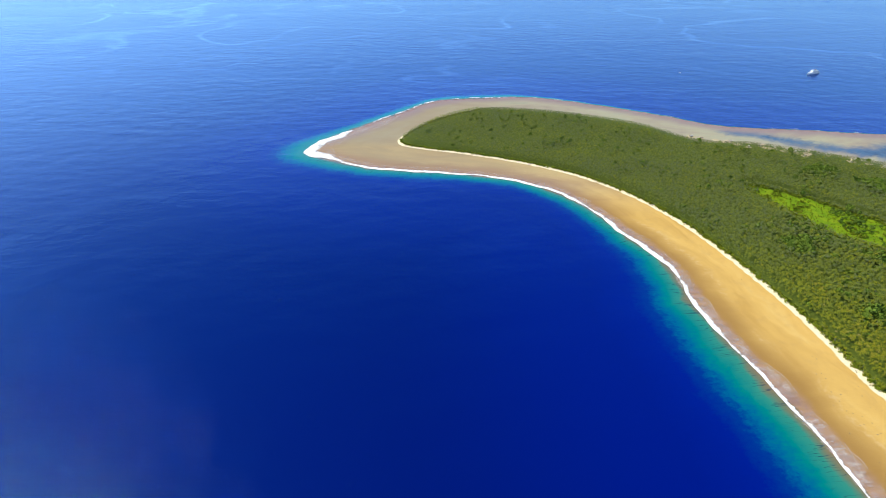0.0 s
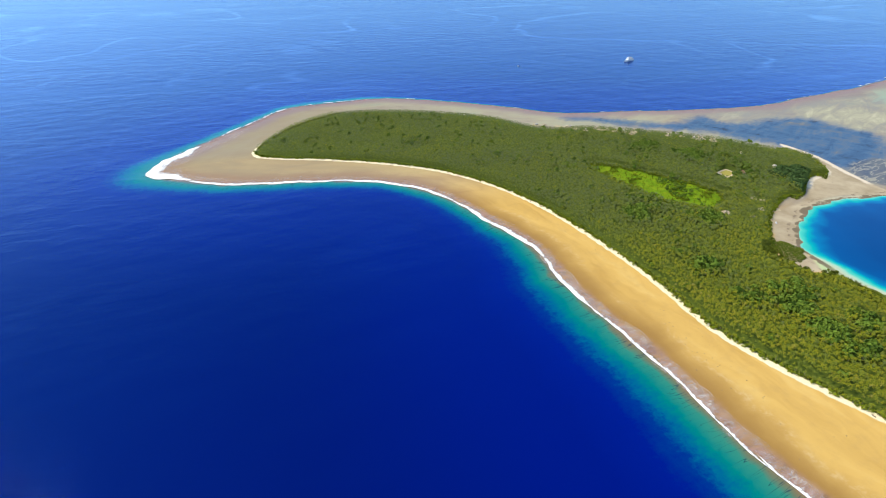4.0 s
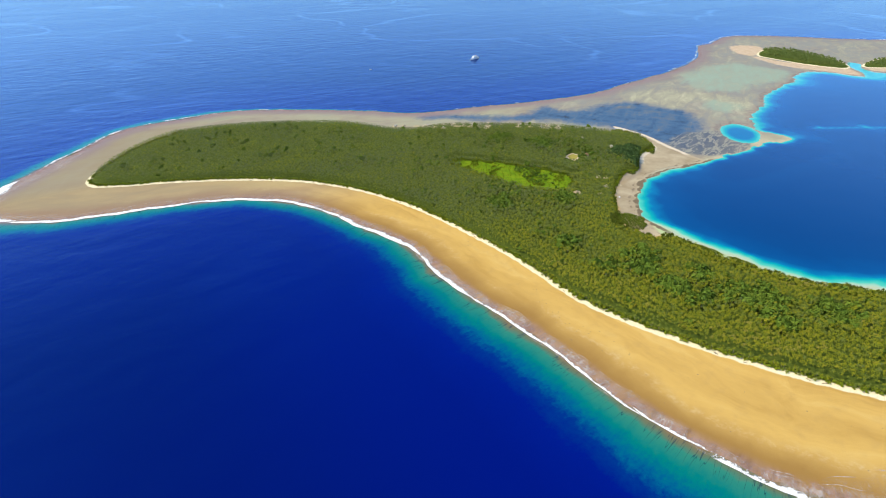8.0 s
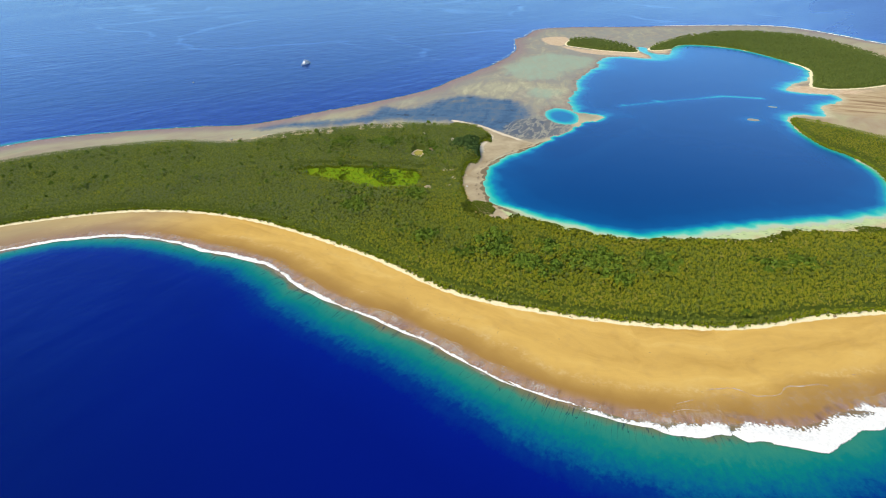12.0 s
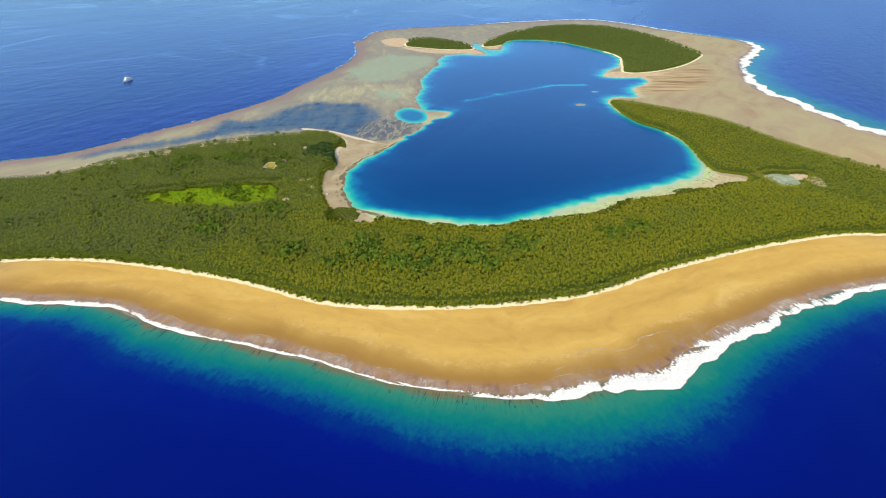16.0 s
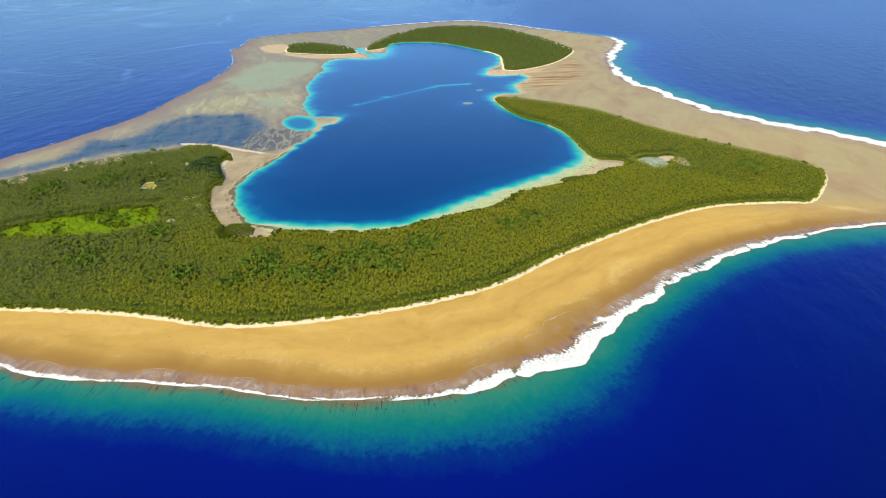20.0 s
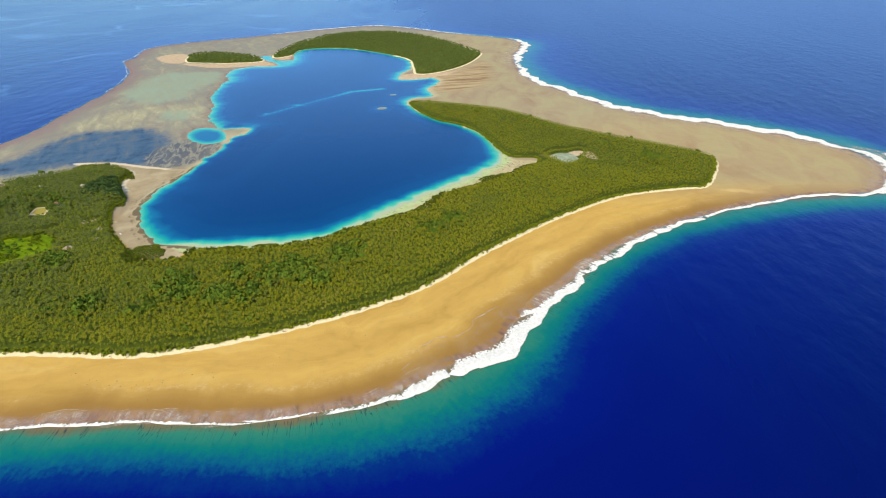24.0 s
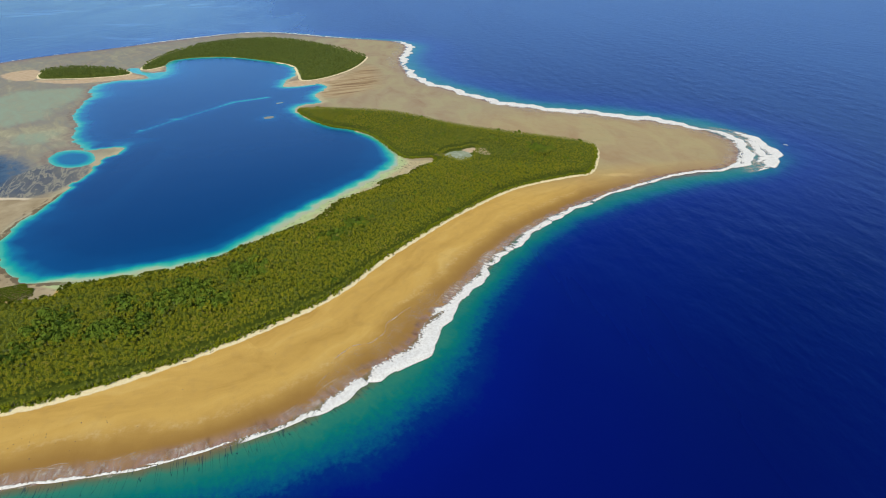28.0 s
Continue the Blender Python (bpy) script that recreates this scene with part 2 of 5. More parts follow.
s_lagoon = np.minimum(s_lagoon, 3 - s_wood)
s_spit, s_field = signed(spit_line, flat)[0], signed(field_line, flat)[0]


def off_line(points, pts):
    """Distance from an open line."""
    best = np.full(len(pts), 1e9)
    for a, b in zip(np.array(points, float)[:-1], np.array(points, float)[1:]):
        e = b - a
        h = np.clip(((pts - a) @ e) / (e @ e), 0, 1)
        best = np.minimum(best, np.hypot(*(pts - a - h[:, None] * e).T))
    return best


# shoals in the lagoon: a long thin bar, its wide middle, and three coral heads
bar = off_line([(1330, 596), (1350, 584), (1432, 541), (1527, 480), (1605, 435), (1650, 350)], flat)
shoal = np.minimum(bar * 2.4 + 16 - 13 * smooth(flat[:, 0], 1520, 1600), np.hypot((flat[:, 0] - 1437), (flat[:, 1] - 540) / 1.6) * 2.2 + 5)
for hx, hy, rx, ry, deep in ((1425, 306, 24, 20, 4), (1580, 303, 18, 13, 4), (952, 141, 3, 4, 16), (1345, 596, 9, 10, 6), (1640, 360, 9, 10, 0)):
    shoal = np.minimum(shoal, (np.hypot((flat[:, 0] - hx) / rx, (flat[:, 1] - hy) / ry)) * 34 + deep)
steep = 1 + 0.2 * (hole > 0) + 2.4 * smooth(flat[:, 0], 860, 960) * (1 - smooth(flat[:, 0], 1190, 1260)) * (1 - smooth(flat[:, 1], 640, 660)) * smooth(flat[:, 1], 480, 520)
steep += (0.15 - 0.6 * smooth(flat[:, 0], 1600, 1750)) * smooth(flat[:, 0], 1250, 1350) * smooth(flat[:, 1], 560, 700)
south = (1 - smooth(flat[:, 1], 380, 470)) * (1 - smooth(flat[:, 0], 950, 1100))
steep += 0.15 * (1 - smooth(flat[:, 1], 380, 470)) * (1 - smooth(flat[:, 0], 950, 1100))
steep += 0.8 * smooth(flat[:, 0], 1080, 1180) * (1 - smooth(flat[:, 0], 1430, 1500)) * (1 - smooth(flat[:, 1], 230, 330))
steep += 0.9 * smooth(flat[:, 1], 480, 600) * (1 - smooth(flat[:, 0], 1000, 1250))
lagoon_depth = np.where(s_lagoon > 0, np.minimum(s_lagoon * steep, shoal), s_lagoon)
lagoon_depth -= 3 * south * (1 - smooth(s_lagoon, 8, 40)) * (s_lagoon > 0)
lagoon_depth = np.where(s_lagoon > -14, lagoon_depth + 10.0 * (1 - smooth(s_terrace, -25, -5)), lagoon_depth)
lagoon_depth = np.where(s_channel > 0, np.minimum(lagoon_depth, 15), lagoon_depth)
lagoon_depth = np.where(hole > -12, np.minimum(lagoon_depth, 16 + 18 * smooth(hole, 2, 15)), lagoon_depth)


def sheet(name, z, fields, material):
    """One grid over the plan, with its fields as attributes."""
    nx, ny = gx.shape
    me = bpy.data.meshes.new(name)
    me.vertices.add(nx * ny)
    me.vertices.foreach_set("co", np.column_stack([flat, z]).astype(np.float32).ravel())
    i = (np.arange(nx - 1)[:, None] * ny + np.arange(ny - 1)).ravel()
    quads = np.column_stack([i, i + ny, i + ny + 1, i + 1]).astype(np.int32)
    me.loops.add(quads.size)
    me.loops.foreach_set("vertex_index", quads.ravel())
    me.polygons.add(len(quads))
    me.polygons.foreach_set("loop_start", np.arange(0, quads.size, 4, dtype=np.int32))
    me.update(calc_edges=True)
    for key, value in fields.items():
        me.attributes.new(key, 'FLOAT', 'POINT').data.foreach_set("value", value.astype(np.float32))
    me.shade_smooth()
    me.materials.append(material)
    return new(name, me)


gold = smooth(flat[:, 0], -150, 250) * (1 - smooth(flat[:, 0] + 0.55 * flat[:, 1], 830, 1150)) * (1 - smooth(flat[:, 1], 700, 1000))
gold *= (1 - smooth(flat[:, 0], 820, 1050))
near_side = (1 - smooth(flat[:, 1], 1040, 1090)) * (1 - smooth(flat[:, 0], 250, 420))
gold = np.maximum(gold, 0.5 * near_side)
gold = np.maximum(gold, 0.16 * smooth(-flat[:, 1], 100, 300) * (1 - smooth(flat[:, 0], 1250, 1500)))
u_wood = signed(wood_line, flat)[1]
wood_run = np.concatenate([[0], np.cumsum(np.hypot(*(np.roll(wood_line, -1, 0) - wood_line).T))])
beach = np.where(s_wood < signed(wood_line, flat)[0] + 0.01, 1 - smooth(u_wood, wood_run[5 * 21], wood_run[5 * 24]), 0.9)
beach = np.maximum(beach, smooth(u_wood, wood_run[-8], wood_run[-3]))
HOUSES = [(519, 1094, 9), (536, 1084, 7), (577, 1058, 10), (587, 1061, 8), (632, 1028, 8), (650, 1010, 7), (679, 991, 9), (688, 973, 8),
          (756, 942, 8), (797, 913, 8), (806, 902, 10), (825, 887, 9), (604, 1022, 7), (661, 998, 7), (713, 1002, 6), (818, 921, 7), (835, 903, 6), (640, 1030, 6), (668, 1000, 6), (615, 600, 7), (677, 595, 6), (696, 632, 6), (646, 577, 5), (825, 809, 7), (833, 734, 12), (757, 725, 11)]
village = np.full(len(flat), -99.0)
for hx, hy, wide in HOUSES[:-3] + [(590, 1040, 9), (640, 1018, 10), (700, 985, 8), (730, 975, 7), (560, 1070, 8), (780, 930, 8), (703, 592, 7), (620, 603, 6), (651, 582, 5), (706, 622, 6)]:
    village = np.maximum(village, wide * 1.05 - np.hypot(flat[:, 0] - hx, flat[:, 1] - hy))
lacework = 1 - smooth(np.hypot((flat[:, 0] - 1035) / 110, (flat[:, 1] - 652) / 75), 0.6, 1.2)
reef_marks = np.concatenate([[0], np.cumsum(np.hypot(*(np.roll(reef_line, -1, 0) - reef_line).T))])[::5]


def stretch(a, b):
    """One along the reef's edge between two of its marks."""
    k = np.arange(len(reef_marks))
    return smooth(u_reef, np.interp(a - 0.5, k, reef_marks), np.interp(a + 0.5, k, reef_marks)) * (1 - smooth(u_reef, np.interp(b - 0.5, k, reef_marks), np.interp(b + 0.5, k, reef_marks)))


blush = np.maximum(stretch(4.5, 14.8), 0.7 * stretch(18.6, 20.6))
land_z = np.where(s_wood > -14, 0.45 + 2.0 * smooth(s_wood, -14, 10), 0.45)
ground_z = np.clip(s_reef * 0.03, -0.9, 0.45) + np.where(s_reef < -30, np.maximum((s_reef + 30) * 0.35, -60.0), 0.0)
ground_z = np.where(s_reef > 0, np.maximum(ground_z, land_z * (s_wood > -14)), ground_z)
ground_z = np.where(s_lagoon > -6, np.minimum(ground_z, np.where(s_lagoon > 0, np.maximum(-s_lagoon * 0.5, -35), -0.075 * s_lagoon)), ground_z)
ground_z = np.where(s_pond > 0, np.minimum(ground_z, 1.2), ground_z)


def ground_material():
    n = Nodes("reef_sand_and_soil")
    p = n.place()
    big, mid, fine = n.noise(n.turned(p, (0.007, 0.016, 0.0), -25), 1.0, 6, 0.6, 0.7), n.noise(p, 0.07, 4, 0.6), n.noise(p, 0.6, 3, 0.6)
    wood, reef, lag, along = n.attr("wood"), n.attr("reef"), n.attr("lagoon"), n.attr("along")
    wob = n.math('MULTIPLY', n.math('SUBTRACT', mid, 0.5), 14.0)
    streak = n.noise(n.vec(n.math('MULTIPLY', along, 0.12), n.math('MULTIPLY', reef, 0.02)), 1.0, 4, 0.6)
    band = n.noise(n.vec(n.math('MULTIPLY', along, 0.008), n.math('MULTIPLY', reef, 0.030)), 1.0, 5, 0.6, 0.6)
    grey = n.ramp(big, [(0.25, (0.24, 0.185, 0.135)), (0.42, (0.32, 0.265, 0.175)), (0.58, (0.36, 0.325, 0.195)), (0.75, (0.28, 0.285, 0.19))])
    tan = n.ramp(band, [(0.25, (0.455, 0.254, 0.054)), (0.42, (0.56, 0.328, 0.077)), (0.58, (0.62, 0.370, 0.089)), (0.75, (0.665, 0.425, 0.123))])
    grey = n.mix(n.attr("warm"), grey, n.ramp(big, [(0.25, (0.33, 0.215, 0.125)), (0.42, (0.375, 0.285, 0.165)), (0.58, (0.405, 0.335, 0.18)), (0.75, (0.365, 0.32, 0.175))]))
    c = n.mix(n.attr("gold"), grey, tan)
    c = n.mix(n.step(mid, 0.45, 0.8, 0.0, 0.22), c, (0.36, 0.22, 0.08))
    c = n.mix(n.step(fine, 0.64, 0.8, 0.0, 0.3), c, (0.26, 0.17, 0.08))
    c = n.mix(n.math('MULTIPLY', n.attr("west"), n.step(band, 0.3, 0.7, 0.85, 0.55)), c, (0.30, 0.225, 0.125))
    # inner reef flat: mauve rock, cream sand, pale green shallows, slate pools
    ragged = n.noise(n.laid(p, 150.0, 46.0, 34), 1.0, 6, 0.68, 0.6)
    ragged = n.math('SUBTRACT', n.math('ADD', n.math('MULTIPLY', ragged, 0.7), n.math('MULTIPLY', mid, 0.3)), 0.5)
    vein = n.noise(n.laid(p, 120.0, 34.0, 32), 1.0, 6, 0.66, 1.0)
    c = n.mix(n.math('MULTIPLY', n.attr("inner"), n.step(vein, 0.40, 0.6, 0.7, 0.3)), c, (0.235, 0.225, 0.195))
    c = n.mix(n.math('MULTIPLY', n.attr("inner"), n.step(vein, 0.54, 0.72, 0.0, 0.5)), c, (0.43, 0.39, 0.255))
    pale = n.math('ADD', n.attr("pale"), n.math('MULTIPLY', ragged, 170.0))
    cream = n.math('ADD', n.attr("cream"), n.math('MULTIPLY', ragged, 190.0))
    c = n.mix(n.math('MULTIPLY', n.step(cream, -25, 22, 0.0, 0.85), n.step(vein, 0.3, 0.6, 0.5, 1.0)), c, n.ramp(vein, [(0.35, (0.31, 0.275, 0.175)), (0.55, (0.40, 0.36, 0.215)), (0.68, (0.51, 0.44, 0.275))]))
    c = n.mix(n.math('MULTIPLY', n.step(pale, -25, 25), n.step(vein, 0.35, 0.7, 0.9, 0.45)), c, (0.30, 0.365, 0.245))
    pool = n.math('ADD', n.attr("pool"), n.math('MULTIPLY', ragged, 120.0))
    c = n.mix(n.math('MULTIPLY', n.step(pool, -26, 22, 0.0, 0.95), n.step(vein, 0.58, 0.85, 1.0, 0.7)), c, n.ramp(n.math('ADD', n.math('MULTIPLY', vein, 0.45), n.math('MULTIPLY', n.noise(n.laid(p, 60.0, 34.0, -50), 1.0, 5, 0.65), 0.55)), [(0.36, (0.028, 0.050, 0.085)), (0.42, (0.040, 0.095, 0.165)), (0.50, (0.058, 0.125, 0.205)), (0.58, (0.095, 0.135, 0.175)), (0.68, (0.17, 0.155, 0.13))]))
    # sand flats by the islets, brown and ochre streaks beyond them
    drawn = n.noise(n.laid(p, 130.0, 24.0, -68), 1.0, 5, 0.62, 0.5)
    ochre = n.math('ADD', n.attr("ochre"), n.math('MULTIPLY', ragged, 110.0))
    c = n.mix(n.step(ochre, -45, 35, 0.0, 0.9), c, n.ramp(drawn, [(0.34, (0.235, 0.135, 0.062)), (0.46, (0.40, 0.27, 0.135)), (0.60, (0.50, 0.365, 0.19))]))
    islet_sand = n.math('ADD', n.attr("islet_sand"), n.math('MULTIPLY', ragged, 50.0))
    c = n.mix(n.step(islet_sand, -10, 9, 0.0, 0.9), c, n.ramp(mid, [(0.35, (0.54, 0.365, 0.20)), (0.65, (0.64, 0.47, 0.29))]))
    c = n.mix(n.step(n.math('ADD', n.attr("tongue"), wob), -4, 4, 0.0, 0.8), c, (0.64, 0.44, 0.17))
    # wet brown rim and the pink algal crest
    rim = n.math('ADD', reef, n.math('ADD', n.math('MULTIPLY', wob, 0.55), n.math('MULTIPLY', n.math('SUBTRACT', big, 0.5), 26.0)))
    c = n.mix(n.math('MULTIPLY', n.step(rim, 14, 58, 0.94, 0.0), n.math('SUBTRACT', 1.0, n.math('MULTIPLY', n.math('MULTIPLY', n.attr("warm"), 0.6), n.math('SUBTRACT', 1.0, n.attr("gold"))))), c, n.mix(n.attr("gold"), n.mix(n.attr("warm"), (0.262, 0.188, 0.158), (0.35, 0.245, 0.155)), (0.315, 0.165, 0.038)))
    c = n.mix(n.math('MULTIPLY', n.attr("blush"), n.step(n.math('ADD', reef, n.math('MULTIPLY', wob, 0.6)), 8, 20, 0.7, 0.0)), c, n.ramp(streak, [(0.3, (0.27, 0.145, 0.070)), (0.7, (0.37, 0.225, 0.130))]))
    c = n.mix(n.math('MULTIPLY', n.step(reef, 5, 16, 0.9, 0.0), n.step(n.math('ADD', mid, n.math('MULTIPLY', fine, 0.5)), 0.55, 0.85)), c, n.ramp(streak, [(0.35, (0.16, 0.085, 0.055)), (0.6, (0.33, 0.19, 0.15))]))
    bank = n.math('MULTIPLY', n.step(n.math('ABSOLUTE', n.math('SUBTRACT', rim, 42.0)), 0.0, 9.0, 1.0, 0.0), n.math('MULTIPLY', n.step(n.noise(p, 0.16, 5, 0.7), 0.44, 0.66), n.step(band, 0.42, 0.6)))
    c = n.mix(n.math('MULTIPLY', n.math('MULTIPLY', bank, 0.32), n.attr("gold")), c, (0.68, 0.50, 0.25))
    # lagoon shore
    lagr = n.math('ADD', lag, n.math('MULTIPLY', wob, 1.2))
    c = n.mix(n.math('MULTIPLY', n.math('MULTIPLY', n.step(lagr, -26, -6), n.step(fine, 0.3, 0.7, 0.8, 0.5)), n.math('SUBTRACT', 1.0, n.math('MULTIPLY', n.attr("inner"), 0.75))), c, n.ramp(mid, [(0.35, (0.50, 0.42, 0.24)), (0.65, (0.58, 0.50, 0.31))]))
    terrace = n.math('ADD', n.attr("terrace"), n.math('MULTIPLY', wob, 0.5))
    c = n.mix(n.step(terrace, -5, 3, 0.0, 0.92), c, n.mix(n.step(lagr, -26, -8), n.ramp(mid, [(0.3, (0.46, 0.37, 0.19)), (0.7, (0.60, 0.49, 0.27))]), n.ramp(mid, [(0.3, (0.38, 0.49, 0.21)), (0.7, (0.50, 0.56, 0.26))])))
    heads = n.math('MULTIPLY', n.step(n.noise(n.laid(p, 7.0, 3.6, -40), 1.0, 2, 0.5), 0.57, 0.63), n.math('MULTIPLY', n.step(terrace, -2, 4), n.step(n.noise(p, 0.02, 2), 0.42, 0.56)))
    c = n.mix(n.math('MULTIPLY', heads, 0.8), c, (0.12, 0.13, 0.07))
    crust = n.math('MULTIPLY', n.attr("inner"), n.math('MULTIPLY', n.step(lagr, -24, -8), n.step(mid, 0.35, 0.6, 0.3, 0.9)))
    c = n.mix(crust, c, n.ramp(vein, [(0.35, (0.20, 0.155, 0.12)), (0.65, (0.33, 0.26, 0.19))]))
    worm = n.step(n.math('ABSOLUTE', n.math('SUBTRACT', n.noise(n.laid(p, 60.0, 17.0, 20), 1.0, 5, 0.65, 0.9), 0.5)), 0.012, 0.06, 1.0, 0.0)
    c = n.mix(n.math('MULTIPLY', n.step(n.math('ADD', n.attr("mesh"), ragged), 0.25, 0.75), 0.85), c, n.mix(worm, n.ramp(vein, [(0.4, (0.075, 0.095, 0.125)), (0.6, (0.13, 0.135, 0.135))]), (0.30, 0.275, 0.205)))
    spit = n.math('ADD', n.attr("spit"), n.math('MULTIPLY', wob, 0.6))
    sand = n.ramp(n.noise(p, 0.025, 4, 0.6), [(0.3, (0.31, 0.230, 0.125)), (0.5, (0.41, 0.315, 0.18)), (0.7, (0.50, 0.395, 0.235))])
    c = n.mix(n.step(spit, -4, 3), c, sand)
    c = n.mix(n.math('MULTIPLY', n.math('MULTIPLY', n.step(spit, -6, -1), n.step(spit, 8, 3)), n.step(lag, -60, -40, 1.0, 0.0)), c, (0.66, 0.54, 0.36))
    ledge = n.math('MULTIPLY', n.math('MULTIPLY', n.step(lagr, -10, -7), n.step(spit, -40, -5)), n.step(mid, 0.3, 0.5, 0.4, 1.0))
    c = n.mix(n.math('MULTIPLY', ledge, 0.95), c, (0.17, 0.125, 0.07))
    wrack = n.math('MULTIPLY', n.step(n.math('ABSOLUTE', n.math('ADD', lagr, 15.0)), 0.0, 3.5, 1.0, 0.0), n.math('MULTIPLY', n.step(mid, 0.45, 0.6), n.step(spit, -30, -8)))
    c = n.mix(n.math('MULTIPLY', wrack, 0.7), c, (0.16, 0.11, 0.07))
    # white beach, then soil under the trees
    edge = n.math('ADD', wood, n.math('MULTIPLY', wob, 0.5))
    c = n.mix(n.math('MULTIPLY', n.step(edge, -7.0, -5.0), n.attr("beach")), c, n.ramp(fine, [(0.3, (0.76, 0.60, 0.31)), (0.6, (0.87, 0.745, 0.44))]))
    c = n.mix(n.step(edge, 0.5, 3.0), c, n.ramp(fine, [(0.3, (0.065, 0.090, 0.010)), (0.7, (0.115, 0.140, 0.016))]))
    clear = n.math('ADD', n.attr("clearing"), wob)
    grass = n.ramp(n.noise(p, 0.06, 5, 0.7), [(0.3, (0.090, 0.165, 0.004)), (0.5, (0.15, 0.235, 0.004)), (0.7, (0.22, 0.27, 0.006))])
    c = n.mix(n.step(clear, -3, 3), c, grass)
    c = n.mix(n.step(n.math('ADD', n.attr("mud"), wob), -2, 3), c, (0.23, 0.19, 0.08))
    c = n.mix(n.step(n.math('ADD', n.attr("pond_sand"), wob), -2, 2), c, n.ramp(fine, [(0.3, (0.50, 0.35, 0.20)), (0.7, (0.64, 0.50, 0.32))]))
    c = n.mix(n.step(n.math('ADD', n.attr("pond"), n.math('MULTIPLY', wob, 0.4)), -1.5, 1), c, n.ramp(mid, [(0.35, (0.25, 0.29, 0.17)), (0.65, (0.38, 0.41, 0.29))]))
    c = n.mix(n.step(n.math('ADD', n.attr("village"), n.math('MULTIPLY', wob, 0.3)), -1, 1), c, n.ramp(fine, [(0.35, (0.34, 0.27, 0.13)), (0.65, (0.56, 0.43, 0.25))]))
    c = n.mix(n.step(n.attr("field"), -2.0, -0.5), c, (0.55, 0.42, 0.25))
    c = n.mix(n.step(n.attr("field"), 1.5, 3.0), c, (0.36, 0.30, 0.06))
    n.bump(n.math('ADD', fine, n.math('MULTIPLY', streak, 1.5)), 0.5, 0.3)
    return n.set(Base_Color=c, Roughness=n.step(rim, 0, 60, 0.55, 0.9), Specular_IOR_Level=0.08)


def water_material():
    n = Nodes("sea_water")
    p = n.place()
    reef, lag, along = n.attr("reef"), n.attr("lagoon"), n.attr("along")
    off = n.math('MULTIPLY', reef, -1.0)
    streak = n.noise(n.vec(n.math('MULTIPLY', along, 0.20), n.math('MULTIPLY', off, 0.085)), 1.0, 5, 0.72)
    broad = n.noise(p, 0.010, 3)
    w = n.math('MULTIPLY', n.math('SUBTRACT', streak, 0.5), n.step(off, 4, 45, 3.0, 26.0))
    dapple = n.math('MULTIPLY', n.math('SUBTRACT', n.noise(p, 0.13, 6, 0.8), 0.5), n.step(off, 4, 50, 4.0, 40.0))
    d = n.math('ADD', n.math('ADD', n.math('MULTIPLY', off, n.attr("shelf")), dapple), n.math('ADD', w, n.math('MULTIPLY', n.math('SUBTRACT', broad, 0.5), 30.0)))
    sea = n.ramp(n.math('DIVIDE', d, 160.0), [
        (0.0, (0.22, 0.14, 0.055)), (0.05, (0.13, 0.15, 0.07)), (0.10, (0.03, 0.205, 0.12)), (0.22, (0.0, 0.165, 0.128)),
        (0.34, (0.0, 0.092, 0.165)), (0.44, (0.0, 0.024, 0.155)), (0.60, (0.0, 0.0052, 0.150)), (1.0, (0.0, 0.0036, 0.128))])
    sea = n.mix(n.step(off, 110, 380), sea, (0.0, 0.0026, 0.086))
    cracks = n.noise(n.vec(n.math('MULTIPLY', along, 0.16), n.math('MULTIPLY', off, 0.01), 7.0), 1.0, 2, 0.5)
    crack = n.math('MULTIPLY', n.step(n.math('ABSOLUTE', n.math('SUBTRACT', cracks, 0.5)), 0.0, 0.012, 1.0, 0.0),
                   n.math('MULTIPLY', n.step(off, 0, 6), n.step(off, 14, 30, 1.0, 0.0)))
    sea = n.mix(n.math('MULTIPLY', crack, 0.8), sea, (0.01, 0.04, 0.05))
    ll = n.math('ADD', lag, n.math('MULTIPLY', n.math('SUBTRACT', n.noise(p, 0.03, 4), 0.5), 11.0))
    lagoon = n.ramp(n.math('DIVIDE', ll, 160.0), [
        (0.0, (0.50, 0.52, 0.28)), (0.03, (0.36, 0.56, 0.33)), (0.065, (0.08, 0.52, 0.32)), (0.12, (0.0, 0.37, 0.30)), (0.19, (0.0, 0.16, 0.285)),
        (0.30, (0.0, 0.067, 0.195)), (0.6, (0.0, 0.046, 0.150)), (1.0, (0.0, 0.040, 0.138))])
    c = n.mix(n.step(lag, -30, -20), sea, lagoon)
    swell = n.noise(n.turned(p, (0.017, 0.028, 0.0), 60), 1.0, 4, 0.5)
    chop = n.noise(n.turned(p, (0.16, 0.30, 0.0), 25), 1.0, 4, 0.6)
    ripple = n.noise(p, 0.9, 3, 0.65)
    calm = n.step(reef, -5, 5, 1.0, 0.25)
    h = n.math('ADD', n.math('MULTIPLY', swell, 3.4), n.math('ADD', n.math('MULTIPLY', chop, 0.22), n.math('MULTIPLY', ripple, 0.12)))
    slick = n.noise(n.turned(p, (0.0007, 0.004, 0.0), 20), 1.0, 4, 0.6, 1.0)
    bump = n.t.nodes.new("ShaderNodeBump")
    n.put(bump.inputs["Height"], n.math('MULTIPLY', h, n.math('MULTIPLY', calm, n.math('MULTIPLY', n.step(slick, 0.40, 0.62, 1.0, 0.6), n.step(n.attr("northward"), 0.0, 1.0, 0.9, 0.6)))))
    bump.inputs["Strength"].default_value, bump.inputs["Distance"].default_value = 0.65, 1.0
    body, gloss = n.t.nodes.new("ShaderNodeBsdfDiffuse"), n.t.nodes.new("ShaderNodeBsdfGlossy")
    n.put(body.inputs["Color"], c)
